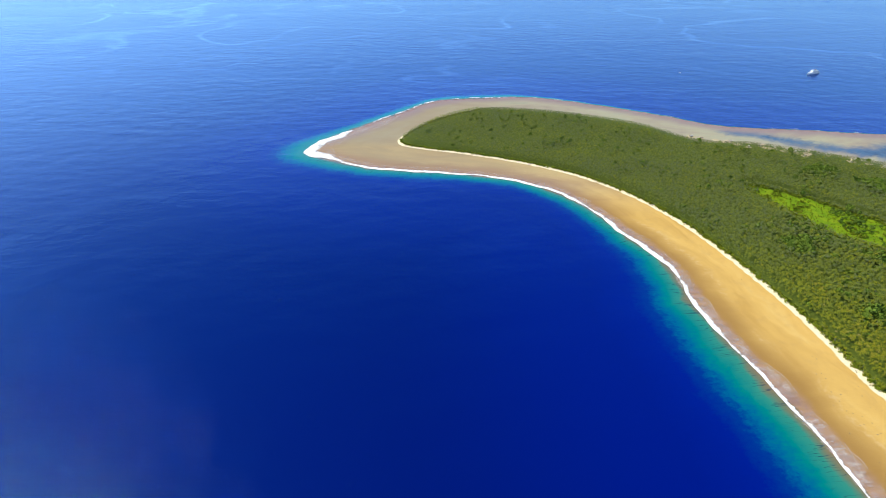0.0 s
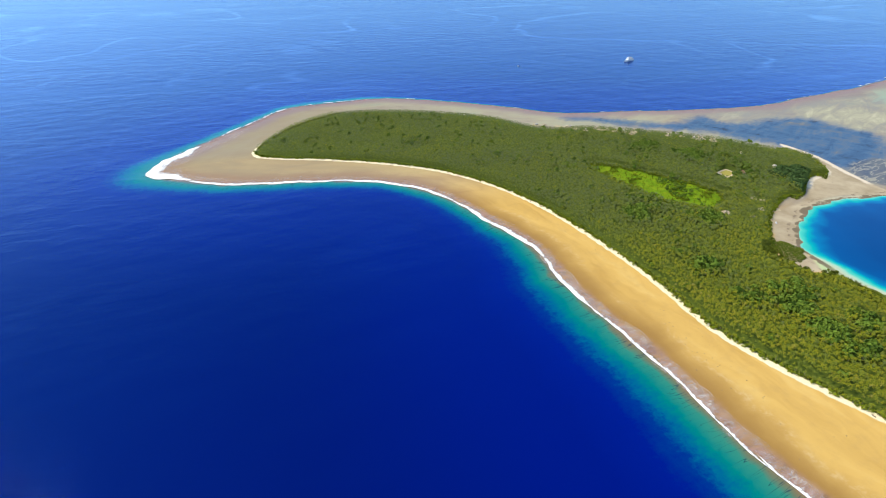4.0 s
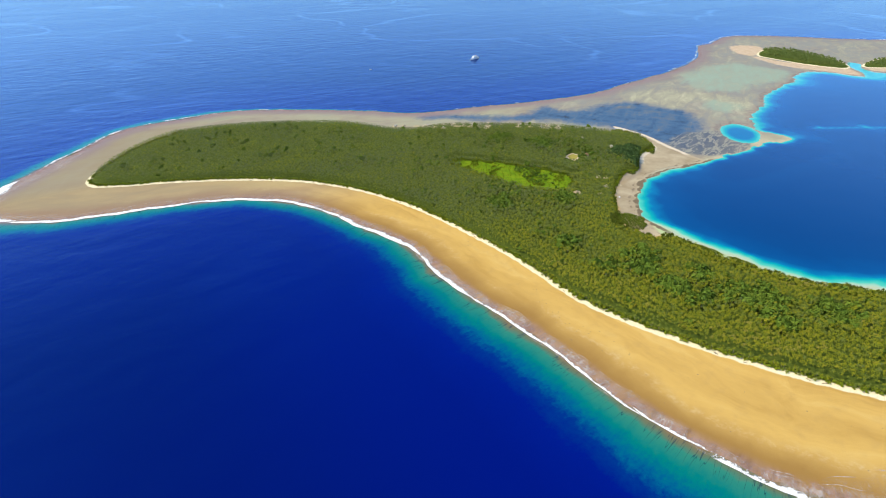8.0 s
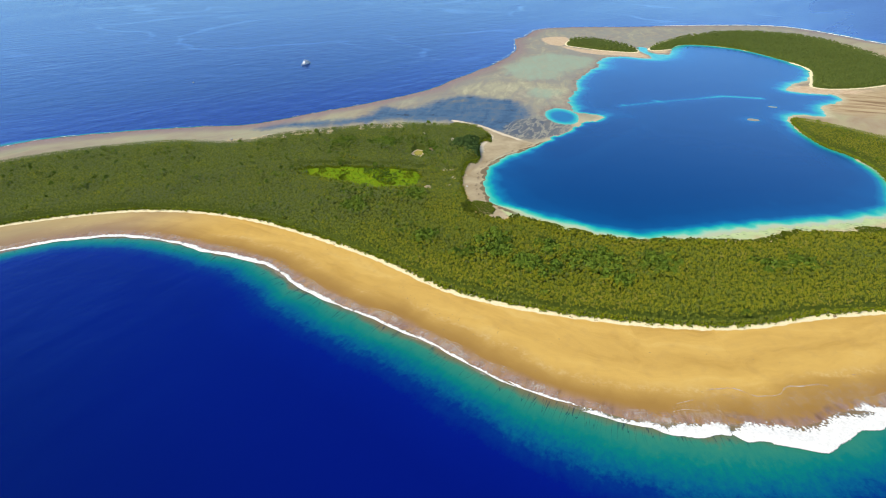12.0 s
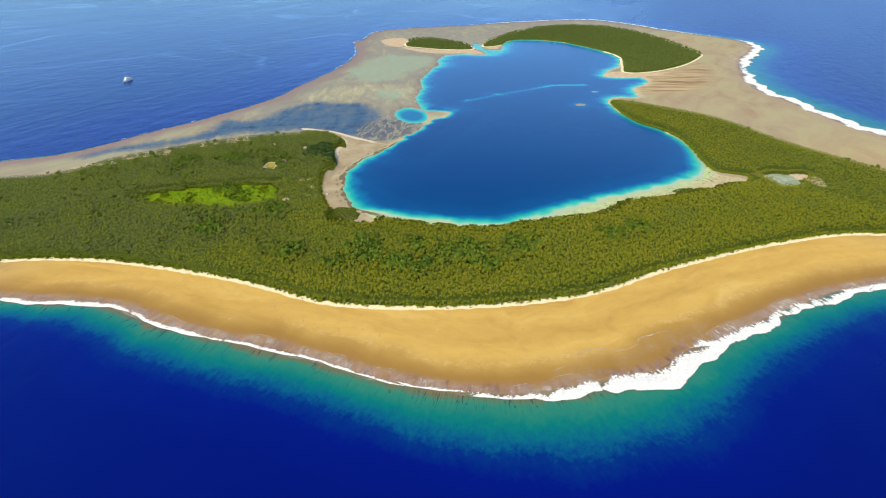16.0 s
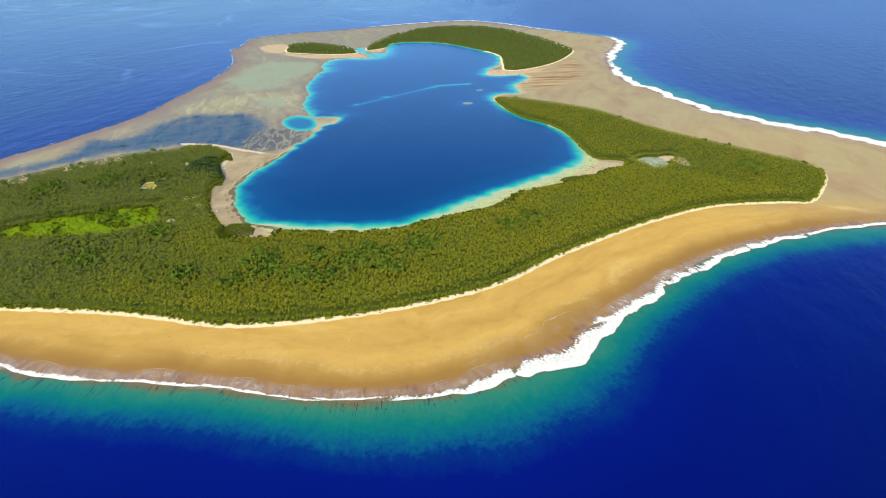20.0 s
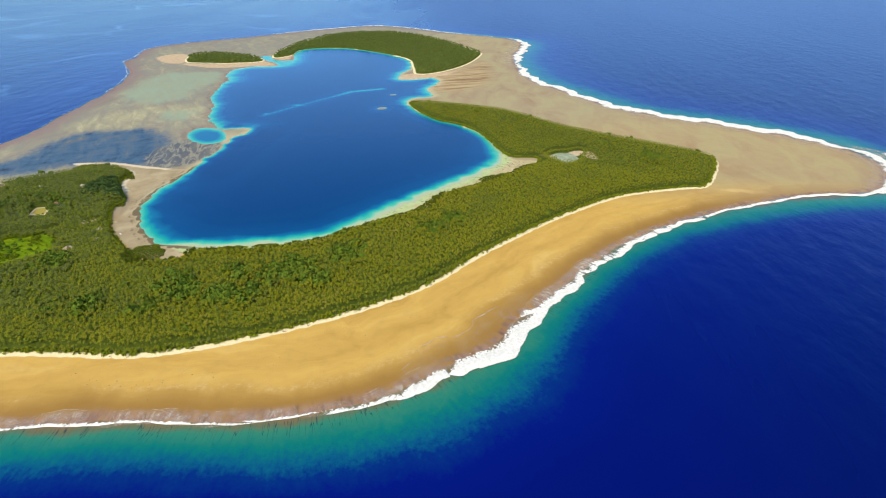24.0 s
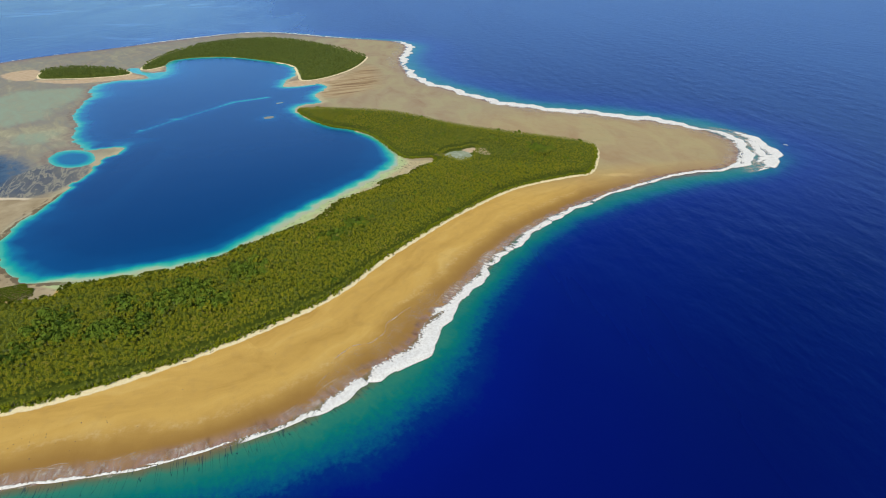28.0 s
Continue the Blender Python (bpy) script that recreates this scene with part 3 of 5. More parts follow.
    n.put(gloss.inputs["Roughness"], n.math('ADD', n.step(slick, 0.35, 0.7, 0.06, 0.0), n.step(n.attr("northward"), 0.0, 1.0, 0.34, 0.11)))
    n.put(gloss.inputs["Normal"], bump.outputs[0])
    fres, both = n.t.nodes.new("ShaderNodeFresnel"), n.t.nodes.new("ShaderNodeMixShader")
    fres.inputs["IOR"].default_value = 1.38
    n.put(fres.inputs["Normal"], bump.outputs[0])
    # sky colour put into the gloss tint: deep blue steeply, pale at grazing view
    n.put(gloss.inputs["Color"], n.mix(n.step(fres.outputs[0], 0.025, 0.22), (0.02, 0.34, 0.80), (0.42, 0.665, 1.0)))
    glint, sheen = n.t.nodes.new("ShaderNodeBsdfGlossy"), n.t.nodes.new("ShaderNodeMixShader")
    glint.inputs["Color"].default_value, glint.inputs["Roughness"].default_value = (0.55, 0.8, 1.0, 1.0), 0.07
    facet = n.t.nodes.new("ShaderNodeBump")
    n.put(facet.inputs["Height"], n.math('MULTIPLY', n.math('ADD', n.math('MULTIPLY', swell, 1.2), n.math('ADD', n.math('MULTIPLY', chop, 0.55), n.math('MULTIPLY', n.noise(n.turned(p, (0.35, 0.6, 0.0), 0), 1.0, 2, 0.5), 0.40))), calm))
    facet.inputs["Strength"].default_value, facet.inputs["Distance"].default_value = 1.0, 1.0
    n.put(glint.inputs["Normal"], facet.outputs[0])
    for s, o in zip(sheen.inputs[1:], (gloss.outputs[0], glint.outputs[0])):
        n.t.links.new(o, s)
    sheen.inputs[0].default_value = 0.085
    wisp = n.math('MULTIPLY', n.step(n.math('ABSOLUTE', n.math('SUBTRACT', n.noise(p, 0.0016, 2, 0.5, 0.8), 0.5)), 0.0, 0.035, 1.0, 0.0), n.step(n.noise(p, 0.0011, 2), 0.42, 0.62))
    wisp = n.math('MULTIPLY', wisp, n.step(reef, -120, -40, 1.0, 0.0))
    # reflection strength set by hand: up along wisps, down south-east and at grazing
    mirror = n.math('MULTIPLY', fres.outputs[0], n.math('ADD', 1.0, n.math('MULTIPLY', wisp, n.math('MULTIPLY', n.attr("northward"), 0.20))))
    mirror = n.math('MULTIPLY', mirror, n.step(n.attr("northward"), 0.0, 0.6, 0.96, 1.0))
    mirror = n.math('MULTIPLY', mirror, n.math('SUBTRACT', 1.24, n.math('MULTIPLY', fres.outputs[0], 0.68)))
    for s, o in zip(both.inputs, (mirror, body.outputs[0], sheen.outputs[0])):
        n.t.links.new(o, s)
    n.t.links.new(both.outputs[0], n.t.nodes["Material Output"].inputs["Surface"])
    n.t.nodes.remove(n.bsdf)
    return n.mat


shelf = np.full(len(flat), 1.3) + 0.7 * smooth(flat[:, 1], 480, 760) - 0.55 * np.exp(-((flat[:, 0] - 400) ** 2 + (flat[:, 1] - 20) ** 2) / 170 ** 2)
shelf += 4.5 * smooth(flat[:, 1], 850, 1050) * smooth(flat[:, 0], 150, 450) + 14 * smooth(flat[:, 1], 900, 1100) * smooth(flat[:, 0], 450, 700)
shelf -= 1.1 * np.exp(-((flat[:, 0] + 290) ** 2 + (flat[:, 1] - 1010) ** 2) / 130 ** 2) + 0.65 * smooth(flat[:, 0], 700, 1000) * smooth(-flat[:, 1], -40, 200)      # how steeply the outer slope falls away
fields = {"wood": s_wood, "reef": s_reef, "lagoon": s_lagoon, "along": u_reef, "gold": gold, "clearing": s_clear,
          "pond": s_pond, "pond_sand": s_pond_sand, "pool": s_pool, "pale": s_pale, "terrace": s_terrace, "ochre": s_ochre, "mud": s_mud, "islet_sand": s_islet_sand, "spit": s_spit, "field": s_field, "beach": beach, "village": village,
          "mesh": lacework, "blush": blush, "west": (1 - smooth(flat[:, 0], -60, 300)) * smooth(flat[:, 1], 840, 900),
          "cream": s_cream, "inner": smooth(flat[:, 1] + 0.12 * flat[:, 0], 720, 820) * smooth(flat[:, 0], 850, 1000), "tongue": 8 - np.hypot(flat[:, 0] - 921 - 0.15 * (flat[:, 1] + 445), (flat[:, 1] + 445) / 5),
          "warm": smooth(-flat[:, 1], -330, -150)}
ground = tagged(sheet("ground", ground_z, fields, ground_material()),
                "golden coral reef flat with white beach and dark soil", "ground", kind="structure")
water = tagged(sheet("water", np.zeros(len(flat)), {"reef": s_reef, "lagoon": lagoon_depth, "along": u_reef, "shelf": shelf, "northward": smooth(flat[:, 1] - 0.25 * flat[:, 0], -1300, 700)}, water_material()),
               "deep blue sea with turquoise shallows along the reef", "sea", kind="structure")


# ---------------------------------------------------------------- building helpers
def part(name, bm, material, parent=None, label=""):
    """Links a bmesh as one mesh object, under a thing or a part."""
    me = bpy.data.meshes.new(name)
    bm.to_mesh(me)
    bm.free()
    me.materials.append(material)
    ob = new(name, me)
    ob.parent = parent
    return tagged(ob, label) if label else ob


def thing(name, m, label, category, group="", kind=""):
    ob = new(name)
    ob.matrix_world = m
    ob.empty_display_size = 0.5
    return tagged(ob, label, category, group, kind)


def triangles(name, verts, tris, material, parent=None, fields=None, smooth_faces=False):
    """One mesh of many triangles, from arrays."""
    me = bpy.data.meshes.new(name)
    me.vertices.add(len(verts))
    me.vertices.foreach_set("co", np.asarray(verts, np.float32).ravel())
    me.loops.add(tris.size)
    me.loops.foreach_set("vertex_index", np.asarray(tris, np.int32).ravel())
    me.polygons.add(len(tris))
    me.polygons.foreach_set("loop_start", np.arange(0, tris.size, 3, dtype=np.int32))
    me.update(calc_edges=True)
    for key, value in (fields or {}).items():
        me.attributes.new(key, 'FLOAT', 'POINT').data.foreach_set("value", np.asarray(value, np.float32))
    if smooth_faces:
        me.shade_smooth()
    me.materials.append(material)
    ob = new(name, me)
    ob.parent = parent
    return ob


rng = np.random.default_rng(7)


# ---------------------------------------------------------------- leaves
def frond_material():
    n = Nodes("palm_fronds")
    isl = n.t.nodes.new("ShaderNodeNewGeometry").outputs["Random Per Island"]
    tone = n.math('ADD', n.math('MULTIPLY', n.attr("tone"), 0.75), n.math('MULTIPLY', isl, 0.25))
    big = n.noise(n.place(), 0.013, 3)
    tone = n.math('ADD', tone, n.math('MULTIPLY', n.math('SUBTRACT', big, 0.5), 0.55))
    # the low tones hold painted haze: greyed and blued for distant crowns
    c = n.ramp(tone, [(0.0, (0.104, 0.126, 0.050)), (0.35, (0.146, 0.170, 0.024)), (0.65, (0.208, 0.214, 0.006)), (0.9, (0.27, 0.240, 0.015)), (1.0, (0.30, 0.25, 0.06))])
    return n.set(Base_Color=c, Roughness=0.7, Specular_IOR_Level=0.1)


def leaf_material(name, dark, light):
    n = Nodes(name)
    isl = n.t.nodes.new("ShaderNodeNewGeometry").outputs["Random Per Island"]
    tone = n.math('ADD', n.math('MULTIPLY', n.attr("tone"), 0.6), n.math('MULTIPLY', isl, 0.4))
    c = n.ramp(tone, [(0.1, dark), (0.9, light)])
    return n.set(Base_Color=c, Roughness=0.75, Specular_IOR_Level=0.1)


def bark_material():
    n = Nodes("grey_bark")
    c = n.ramp(n.noise(n.scaled(n.place(), (1, 1, 4)), 3.0, 3), [(0.3, (0.16, 0.13, 0.09)), (0.7, (0.30, 0.25, 0.18))])
    return n.set(Base_Color=c, Roughness=0.9)


FROND, BARK = frond_material(), bark_material()
LEAF = leaf_material("broad_leaves", (0.088, 0.145, 0.014), (0.165, 0.220, 0.020))
SHRUB = leaf_material("shrub_leaves", (0.125, 0.160, 0.007), (0.205, 0.230, 0.011))


def palm_shape(r, fronds, fine, tall=(9.0, 13.0)):
    """Crown and trunk of a coconut palm, as triangles, trunk foot at the origin."""
    height = r.uniform(*tall)
    lean = r.uniform(-0.12, 0.12, 2) * height
    v, f = [], []
    top = np.array([lean[0], lean[1], height])
    for k in range(fronds):
        a = 2 * math.pi * (k + r.uniform(-0.3, 0.3)) / fronds
        lift = (r.uniform(0.5, 1.2), r.uniform(-0.1, 0.5), r.uniform(-0.8, 0.1))[k % 3]
        long = r.uniform(2.0, 2.8)
        out = np.array([math.cos(a), math.sin(a), 0.0])
        side = np.array([-math.sin(a), math.cos(a), 0.0])
        mid = top + out * long * 0.55 * math.cos(lift) + np.array([0, 0, long * 0.62 * math.sin(lift) + 0.15])
        tip = top + out * long * 0.95 * math.cos(0.8 * lift) + np.array([0, 0, long * 0.80 * math.sin(lift) - 0.65])
        w = r.uniform(0.36, 0.52)
        n = len(v)
        if fine:
            drop = np.array([0, 0, -0.34])
            v += [top, mid, mid + side * w + drop, mid - side * w + drop, tip]
            f += [(n, n + 2, n + 1), (n, n + 1, n + 3), (n + 1, n + 2, n + 4), (n + 1, n + 4, n + 3)]
        else:
            v += [top, mid + side * w, mid - side * w, tip]
            f += [(n, n + 1, n + 2), (n + 1, n + 3, n + 2)]
    crown = np.array(v), np.array(f)
    ring = [np.array([math.cos(t), math.sin(t), 0.0]) for t in (0.3, 2.4, 4.5)]
    tv = [0.30 * q for q in ring] + [0.17 * q + top * 0.55 - np.array([lean[0], lean[1], 0]) * 0.3 for q in ring] + [0.13 * q + top for q in ring]
    tf = []
    for level in (0, 3):
        for k in range(3):
            a, b = level + k, level + (k + 1) % 3
            tf += [(a, b, b + 3), (a, b + 3, a + 3)]
    return crown, (np.array(tv), np.array(tf))


def crown_shape(r, leaves, wide, high, base):
    """A lumpy broad crown: many leafy sprays over uneven lobes."""
    lobes = [(np.array([r.uniform(-0.45, 0.45), r.uniform(-0.45, 0.45), r.uniform(0.25, 0.75)]), r.uniform(0.38, 0.58)) for _ in range(6)]
    v, f = [], []
    for k in range(leaves):
        c, rad = lobes[k % len(lobes)]
        d = r.normal(size=3)
        d[2] = abs(d[2]) * 0.9 - 0.15
        d /= np.linalg.norm(d)
        p = c + d * rad * r.uniform(0.82, 1.08)
        t1 = np.cross(d + r.normal(size=3) * 0.45, r.normal(size=3))
        t1 /= np.linalg.norm(t1)
        t2 = np.cross(d + r.normal(size=3) * 0.3, t1)
        t2 /= np.linalg.norm(t2)
        s = r.uniform(0.15, 0.29)
        n = len(v)
        v += [p - t1 * s, p + t2 * s * 0.8, p + t1 * s, p - t2 * s * 0.8]
        f += [(n, n + 1, n + 2), (n, n + 2, n + 3)]
    v = np.array(v) * np.array([wide, wide, high]) + np.array([0, 0, base])
    return v, np.array(f)


def scatter(shapes, kind, spots, foot, turn, size, tone):
    """Sets a copy of one of the shapes on every spot: vertices, triangles and tone of all together."""
    vs, fs, ts, n = [], [], [], 0
    for k, (v, f) in enumerate(shapes):
        i = np.flatnonzero(kind == k)
        if not len(i):
            continue
        c, s = np.cos(turn[i])[:, None], np.sin(turn[i])[:, None]
        x = (v[:, 0] * c - v[:, 1] * s) * size[i, None] + spots[i, 0, None]
        y = (v[:, 0] * s + v[:, 1] * c) * size[i, None] + spots[i, 1, None]
        z = v[:, 2] * size[i, None] + foot[i, None]
        vs.append(np.stack([x, y, z], 2).reshape(-1, 3))
        fs.append((f[None] + (np.arange(len(i)) * len(v))[:, None, None]).reshape(-1, 3) + n)
        ts.append(np.repeat(tone[i], len(v)))
        n += len(i) * len(v)
    return np.concatenate(vs), np.concatenate(fs), np.concatenate(ts)


def jittered(lo, hi, gap):
    x, y = np.meshgrid(np.arange(lo[0], hi[0], gap), np.arange(lo[1], hi[1], gap), indexing="ij")
    p = np.stack([x.ravel(), y.ravel()], 1)
    return p + rng.uniform(-0.46, 0.46, p.shape) * gap


def foot_height(depth):
    return 0.45 + 2.0 * smooth(depth, -14, 10) - 0.15


FINE = [palm_shape(rng, 9, True) for _ in range(7)]
LOW = [palm_shape(rng, 11, True, (2.6, 5.6)) for _ in range(7)]
PLAIN = [palm_shape(rng, 9, False, (10.0, 13.0)) for _ in range(5)]
SPARSE = [palm_shape(rng, 8, False, (7.0, 10.0)) for _ in range(5)]
SMALL = [crown_shape(rng, 26, 4.2, 6.0, 2.0) for _ in range(3)]
BROAD = [crown_shape(rng, 84, 5.2, 6.6, 2.8) for _ in range(5)]
SHRUBS = [crown_shape(rng, 44, 2.6, 3.0, -0.3) for _ in range(4)]

spots = jittered((-120, -470), (1520, 1330), 3.2)
depth = signed(wood_line, spots)[0] + 1.6 * bulge(spots, 22, 31)
keep = (depth > 1.2) & (clear_depth(spots) < -1) & (off_line([(498, 806), (521, 738), (550, 662), (596, 614)], spots) > 9) & (signed(pond_line, spots)[0] < -5) & (signed(pond_sand_line, spots)[0] < -4) & (signed(field_line, spots)[0] < -2)
for hx, hy, wide in HOUSES:
    keep &= (np.hypot(spots[:, 0] - hx, spots[:, 1] - hy) > wide * 0.75) & (np.hypot(spots[:, 0] - hx + 10, spots[:, 1] - hy + 14) > wide * 0.8)
# on the lagoon side the palms stand back behind a belt of low bushes
shore = off_line(WOOD_INNER[9:22], spots)
keep &= (np.hypot(spots[:, 0] - 708, spots[:, 1] - 714) > 16)
keep &= (shore > 17) & (np.hypot(spots[:, 0] - 596, spots[:, 1] - 473) > 27) & (np.hypot(spots[:, 0] - 603, spots[:, 1] - 477) > 22)
keep &= (signed(wood_line, spots + np.array([15.0, 11.0]))[0] > 0) | (off_line(WOOD_INNER[8:], spots) > 30)
spots, depth = spots[keep], depth[keep]
leafy = bulge(spots, 170, 3) + 0.35 * bulge(spots, 45, 4)
middle = smooth(depth, 30, 75)
patchy = np.full(len(spots), -99.0)
for px, py, wide in ((537, 394, 17), (478, 398, 14), (510, 369, 17), (513, 322, 19), (519, 290, 15), (572, 326, 19), (572, 273, 23), (586, 249, 27), (561, 212, 15),
                     (555, 230, 13), (472, 470, 15), (753, 58, 21), (718, 89, 16), (629, 198, 25), (1069, -314, 25), (597, 669, 20), (659, 887, 26), (717, 819, 26), (572, 585, 22), (477, 625, 22)):
    patchy = np.maximum(patchy, wide + 7 * bulge(spots, 30, 15) - np.hypot(spots[:, 0] - px, spots[:, 1] - py))
is_broad = np.maximum(0.92 * smooth(patchy, -4, 5), 0.012 + 0.16 * smooth(leafy * middle, 0.2, 0.8) * smooth(spots[:, 1], 420, 600) * (1 - 0.7 * smooth(spots[:, 1], 750, 900))) * smooth(depth, 6, 20) > rng.random(len(spots))
inland = smooth(depth, 60, 160) * smooth(spots[:, 1], 350, 600)
gap = rng.random(len(spots)) < 0.02 + 0.04 * inland
near = np.hypot(spots[:, 0], spots[:, 1]) < 1020

rear = np.minimum(off_line(WOOD_OUTER[23:], spots), off_line(WOOD_NORTH[:9], spots)) < 46
gap &= ~rear

# the row of palms behind the near beach stands tree by tree
front = (depth < 6.5) & (spots[:, 0] < 760) & (spots[:, 1] < 470) & (spots[:, 1] > -60) & (spots[:, 0] + spots[:, 1] < 900) & ~is_broad
front &= (spots[:, 0] < 640) | (spots[:, 1] < 60)
chosen = np.flatnonzero(front)[:300]
single = np.zeros(len(spots), bool)
single[chosen] = True

wood = thing("palm_grove", pose(0, 0, 0), "dense yellow-green coconut palm grove covering the main island", "palm trees", kind="stuff")


def plant(parent, mask, shapes, name, trunk_too=True, middling=0.5, leaf=FROND):
    i = np.flatnonzero(mask)
    kind, turn = rng.integers(0, len(shapes), len(i)), rng.uniform(0, 6.283, len(i))
    # tone also drops northward, so the haze colour falls on the farther palms
    size, tone = np.where(rear[i], rng.uniform(0.9, 1.06, len(i)), rng.uniform(0.78, 1.10, len(i)) + 0.2 * (rng.random(len(i)) < 0.05)) * np.where(rear[i], 0.50 + 0.45 * smooth(depth[i], 0, 44), 0.62 + 0.38 * smooth(depth[i], 0, 14)), np.clip(rng.normal(middling, 0.2, len(i)) + 0.22 * (1 - smooth(depth[i], 20, 150)) * (1 - smooth(spots[i, 1], 300, 750)) - 0.32 * smooth(spots[i, 1], 380, 720) - 0.18 * rear[i], 0, 1)
    foot = foot_height(depth[i])
    v, f, t = scatter([s[0] for s in shapes], kind, spots[i], foot, turn, size, tone)
    tagged(triangles(name + "_crowns", v, f, leaf, parent, {"tone": t}), kind="stuff")
    if trunk_too:
        e = np.flatnonzero(depth[i] < 16)
        i = i[e]
        v, f, t = scatter([s[1] for s in shapes], kind[e], spots[i], foot[e], turn[e], size[e], tone[e])
        tagged(triangles(name + "_trunks", v, f, BARK, parent), kind="stuff")


grey = (np.hypot(spots[:, 0] - 824, (spots[:, 1] - 668) * 0.9) < 36 + 12 * bulge(spots, 40, 12)) & (depth > 4)
is_broad &= ~grey
single &= ~grey
low = ((depth < 2.2 + 3.0 * rng.random(len(spots))) | (signed(pond_line, spots)[0] > -14) | (signed(pond_sand_line, spots)[0] > -12) | (clear_depth(spots) > -6 - 10 * rng.random(len(spots))) | (rear & (depth < 5))) & ~is_broad & ~single & ~grey
plant(wood, low, LOW, "young_palm", False)
plant(wood, near & ~is_broad & ~gap & ~single & ~grey & ~low, FINE, "near_palm", False)
thin = (rng.random(len(spots)) < 0.22) & ~rear
plant(wood, ~near & ~thin & ~is_broad & ~gap & ~single & ~grey & ~low, PLAIN, "far_palm", False)

broad_at = np.flatnonzero(is_broad & (rng.random(len(spots)) < 0.42))
lone = broad_at[(patchy[broad_at] > -3) & (spots[broad_at, 1] < 480)][:220]
i = np.setdiff1d(broad_at, lone)
broad_wood = thing("broadleaf_wood", pose(0, 0, 0), "dark green broadleaf trees in patches among the palms", "trees", kind="stuff")
glade = rng.normal((600, 696), (13, 26), (60, 2))      # a clump of small trees in the clearing
at = np.concatenate([spots[i], glade])
big = np.concatenate([rng.uniform(0.8, 1.3, len(i)), rng.uniform(0.35, 0.75, len(glade))])
v, f, t = scatter(BROAD, rng.integers(0, 5, len(at)), at, np.concatenate([foot_height(depth[i]), np.full(len(glade), 2.2)]), rng.uniform(0, 6.28, len(at)), big, rng.random(len(at)))
tagged(triangles("broadleaf_crowns", v, f, LEAF, broad_wood, {"tone": t}), kind="stuff")

i = np.flatnonzero(grey & (rng.random(len(spots)) < 0.6))
IRONWOOD = leaf_material("ironwood_needles", (0.048, 0.088, 0.020), (0.085, 0.130, 0.030))
grove = thing("ironwood_grove", pose(0, 0, 0), "dark blue-green ironwood trees standing close by the lagoon", "trees", kind="stuff")
v, f, t = scatter(BROAD, rng.integers(0, 5, len(i)), spots[i], foot_height(depth[i]), rng.uniform(0, 6.28, len(i)), rng.uniform(0.8, 1.5, len(i)), rng.random(len(i)))
tagged(triangles("ironwood_crowns", v, f, IRONWOOD, grove, {"tone": t}), kind="stuff")


def stem(r, bm_height, lean, foot_r):
    bm = bmesh.new()
    rings = []
    for k in range(5):
        h = k / 4
        q = [bm.verts.new((lean[0] * h * h + foot_r * (1 - 0.55 * h) * math.cos(a), lean[1] * h * h + foot_r * (1 - 0.55 * h) * math.sin(a), h * bm_height - 0.3 * (k == 0)))
             for a in (0, 1.05, 2.09, 3.14, 4.19, 5.24)]
        rings.append(q)
    for a, b in zip(rings, rings[1:]):
        for k in range(6):
            bm.faces.new((a[k], a[(k + 1) % 6], b[(k + 1) % 6], b[k]))
    return bm


def single_palm(r, shape):
    """One coconut palm as a thing with trunk and crown."""
    (cv, cf), (tv, _) = shape
    palm = thing("coconut_palm", pose(0, 0, 0), "young coconut palm with yellow-green fronds behind the white beach", "palm tree", "palms along the beach")
    top = tv[6:9].mean(0)
    part("trunk", stem(r, top[2], top[:2], 0.28), BARK, palm)
    triangles("crown", cv, cf, FROND, palm, {"tone": np.full(len(cv), r.uniform(0.3, 0.7))})
    return palm


firsts = []
for n, k in enumerate(chosen):
    grown = float(rng.uniform(0.75, 1.1))
    m = pose(spots[k, 0], spots[k, 1], float(foot_height(depth[k:k + 1])[0]), 0, 0, float(rng.uniform(0, 360))) @ Matrix.Scale(grown, 4)
    if n < len(FINE):
        palm = single_palm(rng, LOW[n])
        palm.matrix_world = m
        firsts.append(palm)
    else:
        copy_thing(firsts[n % len(FINE)], m)



def broad_tree(r, shape):
    """One broadleaf tree as a thing with trunk and leafy crown."""
    v, f = shape
    tree = thing("broadleaf_tree", pose(0, 0, 0), "round-crowned bright green broadleaf tree rising among coconut palms", "tree", "broadleaf trees among the palms")
    part("trunk", stem(r, 5.2, (0.3, -0.2), 0.38), BARK, tree)
    triangles("crown", v, f, LEAF, tree, {"tone": np.full(len(v), r.uniform(0.2, 0.8))})
    return tree


firsts = []
for n, k in enumerate(lone):
    m = pose(spots[k, 0], spots[k, 1], float(foot_height(depth[k:k + 1])[0]), 0, 0, float(rng.uniform(0, 360))) @ Matrix.Scale(float(rng.uniform(0.85, 1.35)), 4)
    if n < 10:
        tree = broad_tree(rng, BROAD[n % len(BROAD)])
        tree.matrix_world = m
        firsts.append(tree)
    else:
        copy_thing(firsts[n % 10], m)

# low shrubs along the edge of the beach and in the clearing
edge = jittered((-120, -470), (1520, 1330), 3.4)
ed = signed(wood_line, edge)[0]
cl = clear_depth(edge)
belt = off_line(WOOD_INNER[9:22], edge)
fringe = (ed > -5 + 4 * bulge(edge, 26, 77)) & (belt < 19) & (rng.random(len(ed)) < 0.95)
